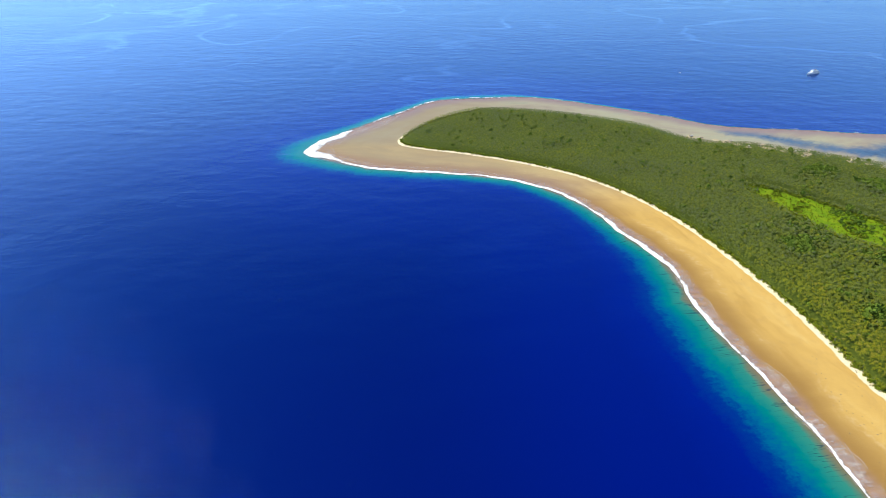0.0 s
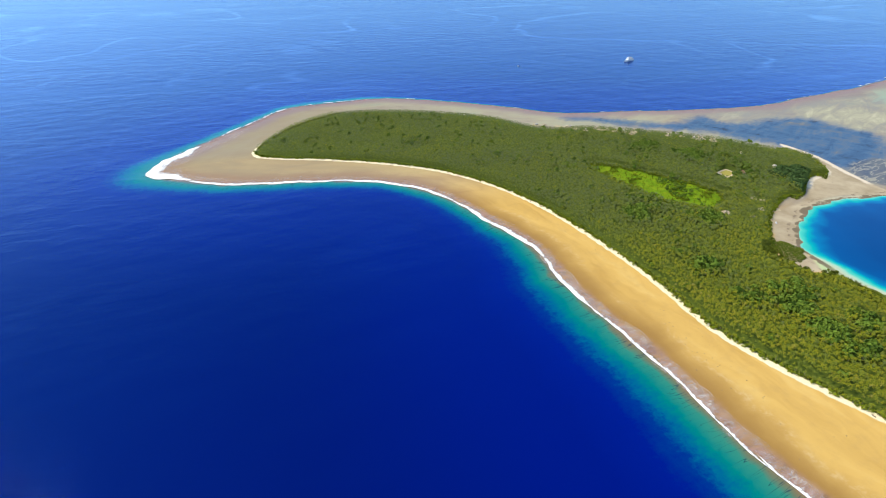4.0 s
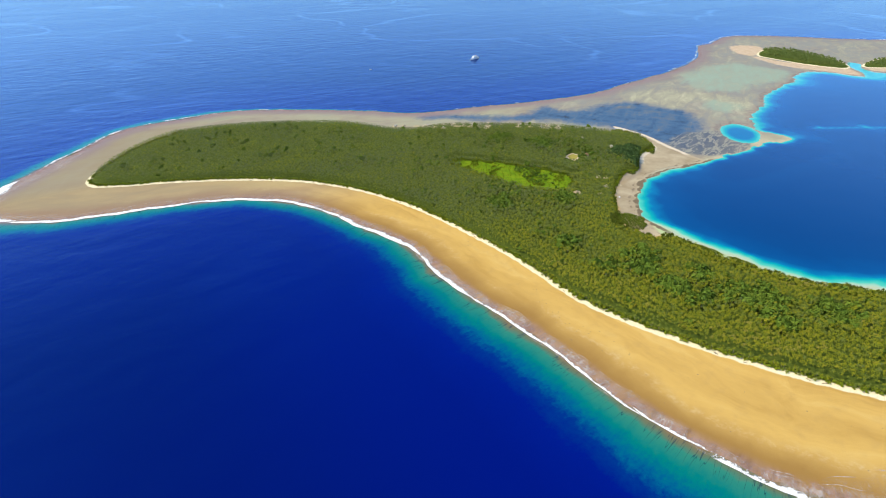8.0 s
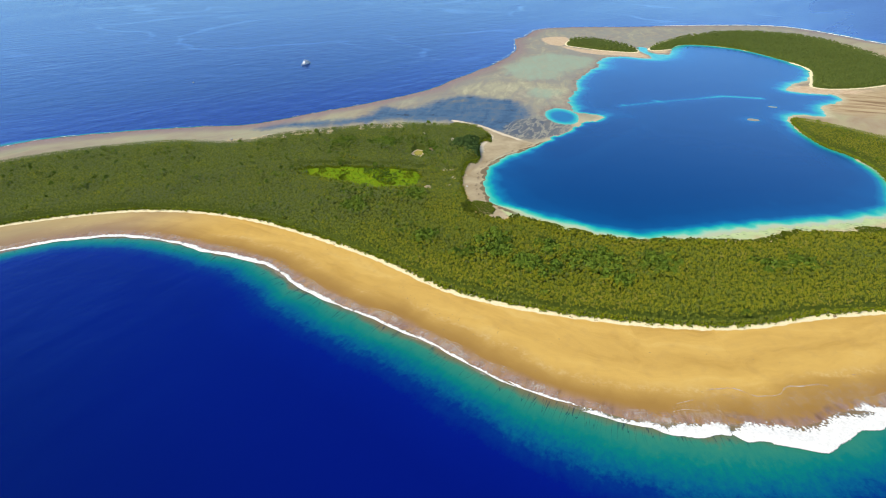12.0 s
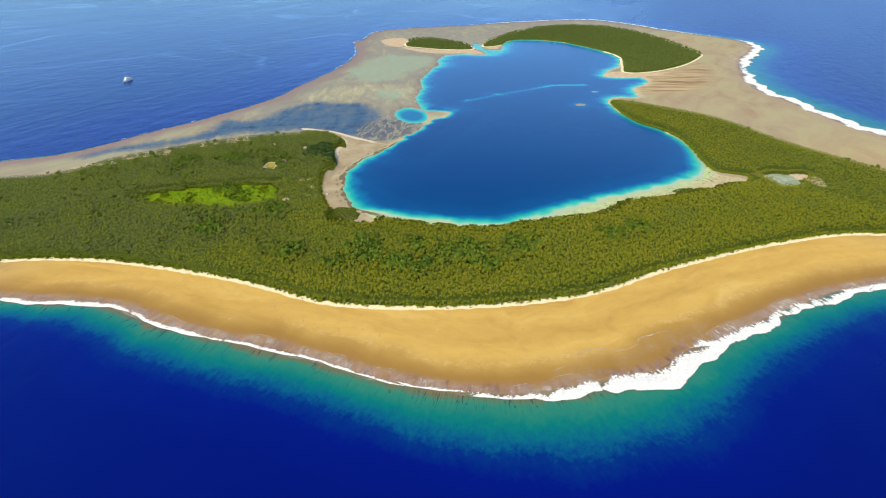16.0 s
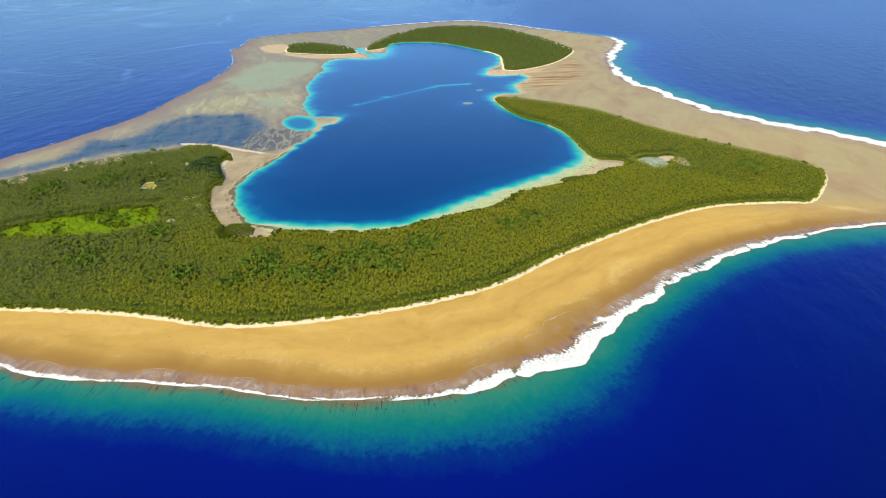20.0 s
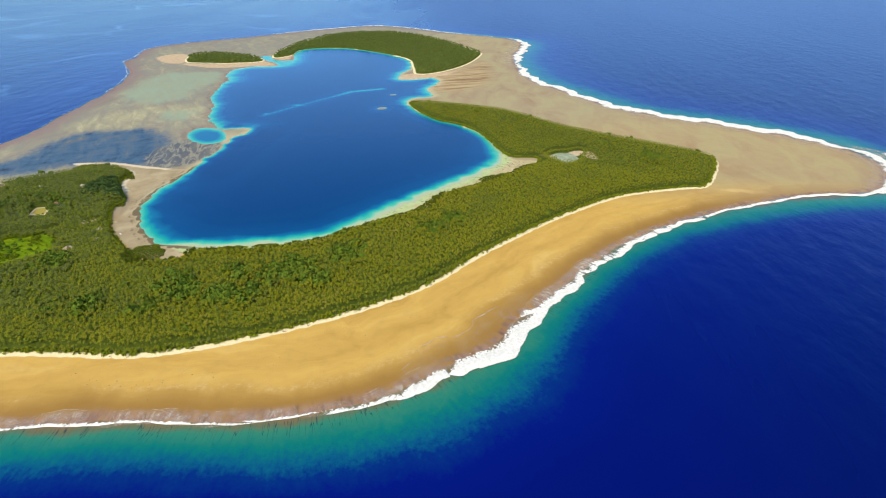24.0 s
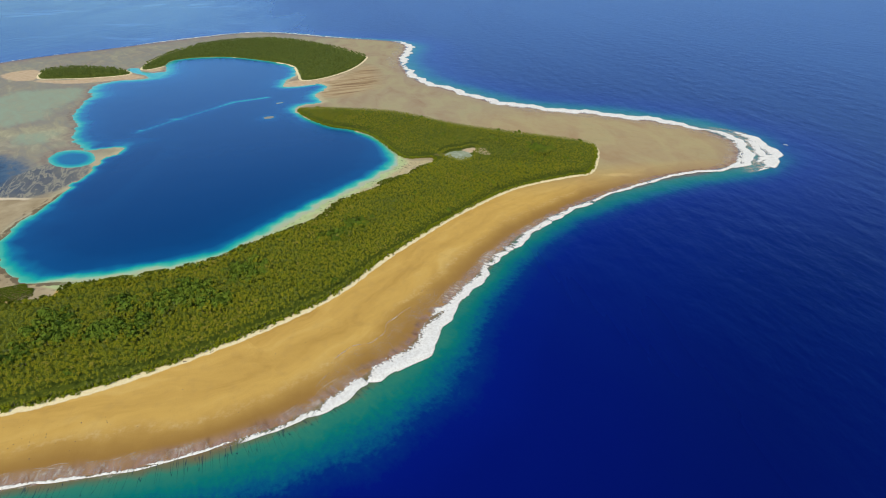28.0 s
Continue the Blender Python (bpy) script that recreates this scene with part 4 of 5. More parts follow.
pick = ((np.abs(ed - 1.6) < 3.0) & (np.minimum(off_line(WOOD_OUTER[23:], edge), off_line(WOOD_NORTH[:9], edge)) > 9) & (rng.random(len(ed)) < 0.95)) | ((ed > 1) & (np.abs(cl + 2.5) < 4.5) & (rng.random(len(ed)) < 0.85)) | ((cl > 2) & (bulge(edge, 60, 9) > 0.4) & (rng.random(len(ed)) < 0.35))
pick &= ~fringe
tuft = (cl > 0) & (rng.random(len(ed)) < 0.5) & ~pick
pick |= tuft
i = np.flatnonzero(pick)
hedge = thing("beach_shrubs", pose(0, 0, 0), "low bright green shrubs fringing the beach and the clearing", "shrubs", kind="stuff")
v, f, t = scatter(SHRUBS, rng.integers(0, 4, len(i)), edge[i], foot_height(ed[i]), rng.uniform(0, 6.28, len(i)), rng.uniform(0.65, 1.5, len(i)) * np.where(tuft[i], 0.38, 1.0), rng.random(len(i)))
tagged(triangles("shrub_leaves", v, f, SHRUB, hedge, {"tone": t}), kind="stuff")

MANGROVE = leaf_material("mangrove_leaves", (0.078, 0.100, 0.006), (0.118, 0.135, 0.009))
i = np.flatnonzero(fringe)
mangroves = thing("mangrove_belt", pose(0, 0, 0), "low olive-brown mangrove belt along the lagoon shore", "mangroves", kind="stuff")
v, f, t = scatter(SHRUBS, rng.integers(0, 4, len(i)), edge[i], foot_height(ed[i]) - 0.5, rng.uniform(0, 6.28, len(i)), rng.uniform(0.8, 1.25, len(i)), rng.random(len(i)))
tagged(triangles("mangrove_leaves", v, f, MANGROVE, mangroves, {"tone": t}), kind="stuff")

# the two far islets
# distance haze is put into this leaf colour as grey
HAZED_LEAF = leaf_material("haze_greyed_leaves", (0.100, 0.138, 0.026), (0.178, 0.205, 0.042))
for line, label in ((west_line, "small wooded islet ringed by pale sand"), (east_line, "curved wooded islet of palms beside the lagoon")):
    spots = jittered(line.min(0), line.max(0), 5.6)
    depth = signed(line, spots)[0]
    spots, depth = spots[depth > 2], depth[depth > 2]
    grove = thing("islet_grove", pose(0, 0, 0), label, "palm trees", kind="stuff")
    rear = np.ones(len(spots), bool)
    plant(grove, rear, SPARSE, "islet_palm", False, 0.4, HAZED_LEAF)
    i = np.flatnonzero(rng.random(len(spots)) < 0.3)
    v, f, t = scatter(SMALL, rng.integers(0, 3, len(i)), spots[i], foot_height(depth[i]), rng.uniform(0, 6.28, len(i)), rng.uniform(0.8, 1.3, len(i)), rng.random(len(i)))
    tagged(triangles("islet_leaves", v, f, HAZED_LEAF, grove, {"tone": t}), kind="stuff")


# ---------------------------------------------------------------- surf
def crest_material():
    """Dense white foam with a clean outer front, breaking up into streaks on its inner side."""
    n = Nodes("white_foam")
    p = n.place()
    q, dens, along, off, comb = n.attr("across"), n.attr("thick"), n.attr("along"), n.attr("off"), n.attr("comb")
    rill = n.noise(n.vec(n.math('MULTIPLY', along, 0.20), n.math('MULTIPLY', off, 0.03)), 1.0, 4, 0.65, 0.3)
    clot, patch = n.noise(p, 0.35, 4, 0.65), n.noise(p, 0.045, 2, 0.5)
    q = n.math('ADD', q, n.math('ADD', n.math('MULTIPLY', n.math('SUBTRACT', clot, 0.5), 0.22), n.math('MULTIPLY', n.math('SUBTRACT', rill, 0.5), 0.08)))
    body = n.math('MULTIPLY', n.step(q, 0.0, 0.78), n.step(q, 0.80, 0.99, 1.0, 0.0))
    tex = n.mix(comb, clot, rill)
    dens = n.math('ADD', dens, n.math('MULTIPLY', n.math('SUBTRACT', patch, 0.5), 2.9))
    cut = n.math('SUBTRACT', 0.80, n.math('MULTIPLY', n.math('MULTIPLY', body, dens), 0.36))
    a = n.step(tex, n.math('SUBTRACT', cut, 0.07), n.math('ADD', cut, 0.14))
    a = n.math('MULTIPLY', a, n.step(body, 0.0, 0.15))
    c = n.mix(n.step(clot, 0.35, 0.65), (0.74, 0.69, 0.59), (0.88, 0.84, 0.74))
    n.bump(n.math('ADD', clot, n.math('MULTIPLY', rill, 0.5)), 0.4, 0.5)
    n.mat.blend_method = 'HASHED'
    return n.set(Base_Color=c, Roughness=0.8, Alpha=a, Specular_IOR_Level=0.2)


def backwash_material():
    """Thin foam running back over the reef: fine pinkish lace with a pale hem."""
    n = Nodes("lacy_foam")
    p = n.place()
    q, dens, along, off = n.attr("across"), n.attr("thick"), n.attr("along"), n.attr("off")
    rill = n.noise(n.vec(n.math('MULTIPLY', along, 0.34), n.math('MULTIPLY', off, 0.10)), 1.0, 5, 0.7, 0.9)
    cell = n.noise(p, 0.42, 4, 0.7, 0.8)
    web = n.step(n.math('ABSOLUTE', n.math('SUBTRACT', cell, 0.5)), 0.01, 0.10, 1.0, 0.0)
    patch = n.noise(p, 0.035, 3, 0.6)
    q = n.math('ADD', q, n.math('MULTIPLY', n.math('SUBTRACT', cell, 0.5), 0.05))
    hem = n.math('MULTIPLY', n.step(n.math('ABSOLUTE', n.math('SUBTRACT', q, 0.09)), 0.005, 0.03, 1.0, 0.0), n.step(patch, 0.44, 0.60, 0.0, 0.6))
    run = n.math('MULTIPLY', n.step(rill, 0.40, 0.62), n.step(q, 0.10, 0.30))
    web = n.math('MULTIPLY', web, n.step(q, 0.08, 0.25, 0.0, 0.6))
    inner = n.math('MULTIPLY', n.math('MAXIMUM', run, web), n.math('MULTIPLY', dens, n.step(patch, 0.36, 0.60, 0.15, 1.25)))
    a = n.math('MULTIPLY', n.math('MAXIMUM', inner, n.math('MULTIPLY', hem, n.step(dens, 0.0, 0.10))), n.step(q, 0.97, 1.05, 1.0, 0.0), clamp=True)
    c = n.mix(n.step(rill, 0.4, 0.7), (0.60, 0.45, 0.31), (0.84, 0.74, 0.60))
    n.mat.blend_method = 'HASHED'
    return n.set(Base_Color=c, Roughness=0.8, Alpha=a, Specular_IOR_Level=0.2)


CREST, BACKWASH = crest_material(), backwash_material()
reef_step = np.roll(reef_line, -1, 0) - reef_line
reef_len = np.hypot(*reef_step.T)
reef_run = np.concatenate([[0], np.cumsum(reef_len)])


def on_reef(u, span=14.0):
    """Places and outward ways along the reef's edge."""
    u = np.mod(u, reef_run[-1])
    loop = np.vstack([reef_line, reef_line[:1]])
    at = np.stack([np.interp(u, reef_run, loop[:, k]) for k in (0, 1)], 1)
    ahead = np.stack([np.interp(np.mod(u + span, reef_run[-1]), reef_run, loop[:, k]) for k in (0, 1)], 1)
    behind = np.stack([np.interp(np.mod(u - span, reef_run[-1]), reef_run, loop[:, k]) for k in (0, 1)], 1)
    d = ahead - behind
    d /= np.hypot(*d.T)[:, None]
    return at, np.stack([-d[:, 1], d[:, 0]], 1) * REEF_SIDE


probe = np.array([[313.0 - 60, 374.0]])
REEF_SIDE = 1.0
if (on_reef(np.array([reef_run[50]]))[1] @ (probe[0] - reef_line[50])) < 0:
    REEF_SIDE = -1.0


MARKS = np.interp(np.arange(-300, 1200), np.arange(-300, 1200), [reef_run[k % (len(reef_run) - 1)] + reef_run[-1] * (k // (len(reef_run) - 1)) for k in range(-300, 1200)])


def ribbon(name, first, last, inner, outer, density, crest, comb, seed, span, material, parent, blunt):
    """A strip of foam along the reef's edge between two marks, from its inner to its outer border."""
    u0, u1 = np.interp([first, last], np.arange(-300, 1200) / 5.0, MARKS)
    nu, nq = max(int((u1 - u0) / 2.5), 10), 9
    u, q = np.linspace(u0, u1, nu), np.linspace(0, 1, nq)
    at, out = on_reef(u, span)
    r = np.random.default_rng(seed)
    lobes = np.zeros((2, nu))
    for k in (0, 1):
        for wl, am in ((170, 0.30), (75, 0.24), (30, 0.10)):
            lobes[k] += am * np.sin(u / wl * 6.283 + r.uniform(0, 6.28)) * r.uniform(0.7, 1.1)
    rise = smooth(u, u0, u0 + blunt[0] * (u1 - u0)) * (1 - smooth(u, u1 - blunt[1] * (u1 - u0), u1))
    wide = (outer - inner) * (0.05 + 0.95 * np.sqrt(rise))
    mid = 0.5 * (inner + outer) + 0.25 * lobes[0] * (outer - inner)
    near_edge, far_edge = mid - 0.5 * wide * (1 + 0.5 * lobes[1]), mid + 0.5 * wide * (1 + 0.35 * lobes[0])
    off = near_edge[:, None] + (far_edge - near_edge)[:, None] * q
    z = np.interp(q, [0, 0.5, 1], [0.58, 0.54, 0.14])[None] + crest * np.exp(-((q - 0.7) / 0.2) ** 2)[None] * rise[:, None]
    xy = at[:, None, :] + out[:, None, :] * off[..., None]
    v = np.concatenate([xy, z[..., None]], 2).reshape(-1, 3)
    i = (np.arange(nu - 1)[:, None] * nq + np.arange(nq - 1)).ravel()
    tris = np.concatenate([np.stack([i, i + nq, i + nq + 1], 1), np.stack([i, i + nq + 1, i + 1], 1)])
    fields = {"across": np.tile(q, nu), "thick": np.repeat(density * (0.5 + 0.5 * rise), nq), "along": np.repeat(u, nq), "off": off.ravel(), "comb": np.full(nu * nq, comb)}
    return triangles(name, v, tris, material, parent, fields, True)


def breaker(first, last, inner, outer, density, crest, comb, seed, lace=(), span=14.0, blunt=(0.25, 0.25)):
    """A wave breaking on the reef: its white crest, and the thin foam that runs back behind it."""
    wave = thing("breaking_wave", pose(0, 0, 0), "white foaming wave breaking on the edge of the reef", "wave", "surf round the reef")
    ribbon("foam_crest", first, last, inner, outer, density, crest, comb, seed, span, CREST, wave, blunt)
    if lace:
        ribbon("lacy_backwash", lace[0], lace[1], lace[2], max(inner + 2, 3.0) if len(lace) < 5 else lace[4], lace[3] * 0.5, 0.0, 1.0, seed + 90, span, BACKWASH, wave, (0.2, 0.2))


# marks along the reef's edge, inner and outer border, density, height, streakiness, backwash, reach of the bend
for k, row in enumerate([
        (-2.0, 0.8, -26, 15, 2.2, 1.4, 0.3, (-3.0, 1.2, -36, 0.7)), (-4.2, -2.0, -6, 7, 1.1, 1.0, 0.4), (0.6, 3.4, -9, 7, 1.9, 0.8, 0.4, (0.6, 3.6, -22, 0.4)),
        (3.0, 5.6, -8, 7, 1.8, 0.8, 0.5, (2.8, 5.8, -20, 0.45)), (5.2, 7.6, -8, 7, 1.8, 0.9, 0.5, (5.0, 7.8, -18, 0.5)),
        (7.2, 9.3, -7, 5, 1.6, 0.5, 0.4, (6.9, 9.6, -16, 0.7)), (8.9, 11.2, -4, 4, 1.5, 0.4, 0.2, (8.6, 11.4, -16, 0.7)),
        (10.9, 12.7, -2, 4.2, 1.35, 0.4, 0.2, (10.8, 13.0, -16, 0.65)), (12.3, 14.0, -4, 2.6, 1.35, 0.4, 0.2, (12.2, 14.4, -14, 0.65)), (13.6, 15.4, -4, 7, 1.45, 0.7, 0.3, (13.6, 15.4, -14, 0.65)),
        (14.7, 16.10, -8, 19, 2.2, 1.2, 0.25, (14.6, 16.6, -15, 0.4), 40, (0.6, 0.08)), (16.02, 19.3, -9, 28, 2.6, 2.0, 0.2, (15.3, 18.9, -42, 0.22), 50, (0.07, 0.7)),
        (18.0, 19.8, -13, 17, 1.6, 1.0, 0.7, (18.1, 20.4, -15, 0.8)), (19.3, 21.2, -9, 17, 1.45, 1.0, 0.7, (19.7, 21.6, -12, 0.7)), (20.8, 22.4, -6, 17, 1.55, 1.0, 0.6), (21.9, 24.2, -5, 11, 1.5, 1.0, 0.6, (21.5, 24.0, -10, 0.5)),
        (23.4, 26.4, -7, 12, 1.6, 1.2, 0.5, (), 70), (25.0, 27.8, -12, 30, 2.1, 1.6, 0.4, (24.8, 28.0, -26, 0.7), 70), (25.3, 27.5, 26, 80, 2.1, 1.8, 0.5, (25.0, 27.8, 10, 1.2, 60), 90, (0.3, 0.3)),
        (25.7, 27.1, 16, 52, 1.7, 1.4, 0.5, (), 90), (27.2, 31.6, -26, 34, 2.6, 1.8, 0.4, (27.0, 31.0, -40, 0.6), 40), (30.4, 35.4, -20, 30, 2.4, 1.8, 0.4, (), 40),
        (34.8, 40.6, -16, 38, 2.4, 2.0, 0.4, (34.6, 40.0, -50, 0.7), 40), (40.0, 46.2, -6, 22, 1.5, 1.5, 0.4, (), 40), (45.5, 52.0, -3, 12, 0.9, 0.8, 0.4), (50.6, 55.0, -3, 9, 0.75, 0.6, 0.4), (54.5, 58.0, -2, 5, 0.6, 0.5, 0.4),
        (57.5, 60.0, -2, 5, 0.6, 0.5, 0.4), (60.0, 64.2, -2, 5, 0.65, 0.6, 0.4), (63.0, 66.4, -3, 7, 0.9, 1.0, 0.4)]):
    breaker(*row[:7], 20 + k, *row[7:])


# ---------------------------------------------------------------- houses, bushes, boats
def plain_material(name, color, rough=0.6, spread=0.12, scale=0.8, metal=0.0):
    n = Nodes(name)
    f = n.noise(n.place(), scale, 4, 0.6)
    dark = tuple(v * (1 - spread * 2) for v in color)
    n.bump(f, 0.2, 0.05)
    return n.set(Base_Color=n.mix(n.step(f, 0.35, 0.65), dark, color), Roughness=rough, Metallic=metal)


def box(bm, x, y, z, sx, sy, sz, bevel=0.0):
    made = bmesh.ops.create_cube(bm, size=1, matrix=Matrix.LocRotScale((x, y, z + sz / 2), None, (sx, sy, sz)))["verts"]
    if bevel:
        edges = list({e for v in made for e in v.link_edges})
        bmesh.ops.bevel(bm, geom=edges, offset=bevel, segments=1, affect='EDGES')


WALLS = plain_material("limewashed_wall", (0.60, 0.50, 0.36))
TIN = plain_material("pale_tin_roof", (0.58, 0.49, 0.36), 0.6)
RUST = plain_material("rusty_red_roof", (0.30, 0.12, 0.07), 0.6)
THATCH = plain_material("straw_thatch", (0.60, 0.46, 0.26), 0.9)
DARK = plain_material("dark_opening", (0.03, 0.03, 0.035), 0.3)
WOODWORK = plain_material("weathered_wood", (0.25, 0.17, 0.10), 0.8)


def house(m, long, wide, roof_mat, label):
    """A small gabled village house: walls, two roof slopes, door and windows."""
    h = thing("village_house", m, label, "house", "village houses")
    high, rise, eave = 2.5, wide * 0.28, 0.5
    bm = bmesh.new()
    box(bm, 0, 0, -0.3, long, wide, high + 0.3)
    for s in (-1, 1):
        a, b, c = (bm.verts.new((s * long / 2, y, z)) for y, z in ((-wide / 2, high), (wide / 2, high), (0, high + rise)))
        bm.faces.new((a, b, c))
    part("wall", bm, WALLS, h)
    for s in (-1, 1):
        bm = bmesh.new()
        slope = math.atan2(rise, wide / 2)
        run = math.hypot(rise, wide / 2) + eave
        bmesh.ops.create_cube(bm, size=1, matrix=Matrix.Translation((0, s * (wide / 4 + eave * 0.35), high + rise / 2 - eave * 0.1))
                              @ Euler((-s * slope, 0, 0)).to_matrix().to_4x4() @ Matrix.Diagonal((long + 0.9, run, 0.10, 1)))
        part("roof_slope", bm, roof_mat, h)
    bm = bmesh.new()
    box(bm, 0.2 * long, -wide / 2 - 0.03, 0, 0.9, 0.08, 2.0)
    part("door", bm, WOODWORK, h)
    for x in (-0.3, -0.05, 0.38):
        bm = bmesh.new()
        box(bm, x * long, -wide / 2 - 0.03, 1.0, 0.9, 0.06, 0.9)
        part("window", bm, DARK, h)
    return h


def land_at(x, y):
    return float(foot_height(wood_depth(np.array([[x, y]], float)))[0])


for k, (hx, hy, wide) in enumerate(HOUSES):
    mat, lab = ((TIN, "small limewashed house with pale tin roof among palms"), (THATCH, "small house with straw-coloured thatched roof among palms"),
                (THATCH, "small house with straw-coloured thatched roof among palms"))[k % 3]
    if k == len(HOUSES) - 1:
        mat, lab = RUST, "long house with rusty red roof beside a mown field"
    if k == len(HOUSES) - 2:
        lab, mat = "long shed with bright tin roof among palms", TIN
    house(pose(hx, hy, land_at(hx, hy), 0, 0, rng.uniform(-40, 40) + 35), wide * 0.8, wide * 0.52, mat, lab)



def bush(x, y, long, wide, high, turn):
    """A broad low thicket of glossy leaves with a lumpy top."""
    m = pose(x, y, 0.3, 0, 0, turn)
    long, wide = long * 1.2, wide * 1.2
    b = thing("mangrove_bush", m, "low rounded olive-green mangrove thicket on the lagoon shore", "bush", "bushes by the lagoon")
    r = np.random.default_rng(int(x * 7 + y))
    n = int(long * wide * 1.1) + 40
    a, q = r.uniform(0, 6.283, n), np.sqrt(r.uniform(0, 1, n))
    edge = 1 + 0.14 * np.sin(3 * a + x) + 0.08 * np.sin(7 * a + y)
    px, py = np.cos(a) * q * edge * long / 2, np.sin(a) * q * edge * wide / 2
    pz = high * np.sqrt(np.clip(1 - q ** 4, 0, 1)) * (0.85 + 0.18 * np.sin(px * 0.9 + y) * np.sin(py * 1.1 + x)) * r.uniform(0.85, 1.0, n)
    v, f = [], []
    for cx, cy, cz in zip(px, py, pz):
        t1 = r.normal(size=3) * np.array([1, 1, 0.22])
        t2 = np.cross(t1, r.normal(size=3) * 0.25 + np.array([0, 0, 1.2]))
        s = r.uniform(0.7, 1.15)
        t1, t2 = t1 / np.linalg.norm(t1) * s, t2 / np.linalg.norm(t2) * s
        c, k = np.array([cx, cy, cz]), len(v)
        v += [c - t1, c + t2, c + t1, c - t2]
        f += [(k, k + 1, k + 2), (k, k + 2, k + 3)]
    triangles("leaves", np.array(v), np.array(f), MANGROVE, b, {"tone": np.repeat(r.random(n), 4)})
    bm = bmesh.new()
    for _ in range(6):
        t, d = r.uniform(0, 6.283), r.uniform(0.1, 0.6)
        bmesh.ops.create_cone(bm, segments=5, radius1=0.14, radius2=0.07, depth=high * 0.9, cap_ends=True,
                              matrix=Matrix.Translation((math.cos(t) * d * long / 2, math.sin(t) * d * wide / 2, high * 0.35)))
    part("stems", bm, BARK, b)


for row in ((890, 689, 34, 20, 3.5, 60), (768, 622, 20, 15, 3.0, 30), (643, 549, 16, 13, 3.0, 40), (616, 487, 50, 34, 4.2, 105), (624, 403, 36, 16, 3.2, 112),
            (638, 368, 34, 14, 3.2, 105), (650, 322, 30, 12, 3.0, 102), (702, 222, 24, 14, 3.2, 130), (724, 192, 30, 14, 3.2, 128), (748, 163, 30, 14, 3.2, 130),
            (779, 129, 26, 14, 3.2, 140), (800, 116, 22, 12, 3.0, 150), (846, 85, 34, 20, 3.6, 125), (865, 62, 32, 20, 3.4, 130), (892, 38, 28, 16, 3.2, 135),
            (940, 6, 34, 22, 3.8, 135), (957, -16, 24, 16, 3.2, 130)):
    bush(*row)

WHITE = plain_material("white_ship_paint", (0.80, 0.80, 0.78), 0.35, 0.05)
NAVY = plain_material("grey_blue_hull_paint", (0.30, 0.34, 0.40), 0.4, 0.1)
GLASS = plain_material("dark_ship_glass", (0.02, 0.025, 0.03), 0.15)
BUFF = plain_material("buff_funnel_paint", (0.45, 0.32, 0.18), 0.5)


def hull(bm, long, beam, keel, deck, sheer):
    """A ship's hull: sharp raked bow at +x, flat stern."""
    rows = []
    for k in range(13):
        t = k / 12
        x = (t - 0.5) * long
        b = beam / 2 * (1 - max(0, (t - 0.55) / 0.45) ** 2.2) * (0.86 + 0.14 * min(1, t * 5))
        z = deck + sheer * max(0, t - 0.45) ** 1.5 * 2
        rows.append([bm.verts.new((x + (0.04 * long * (t > 0.9)), s * b * f + (0 if b > 0.05 else 0.02 * s), zz)) for s, f, zz in
                     ((-1, 1, z), (-1, 0.88, 0.2), (-1, 0.4, keel), (1, 0.4, keel), (1, 0.88, 0.2), (1, 1, z))])
    for a, b in zip(rows, rows[1:]):
        for k in range(5):
            bm.faces.new((a[k], b[k], b[k + 1], a[k + 1]))
        bm.faces.new((a[5], b[5], b[0], a[0]))
    bm.faces.new(rows[0])
    bm.faces.new(rows[-1][::-1])
    return bm


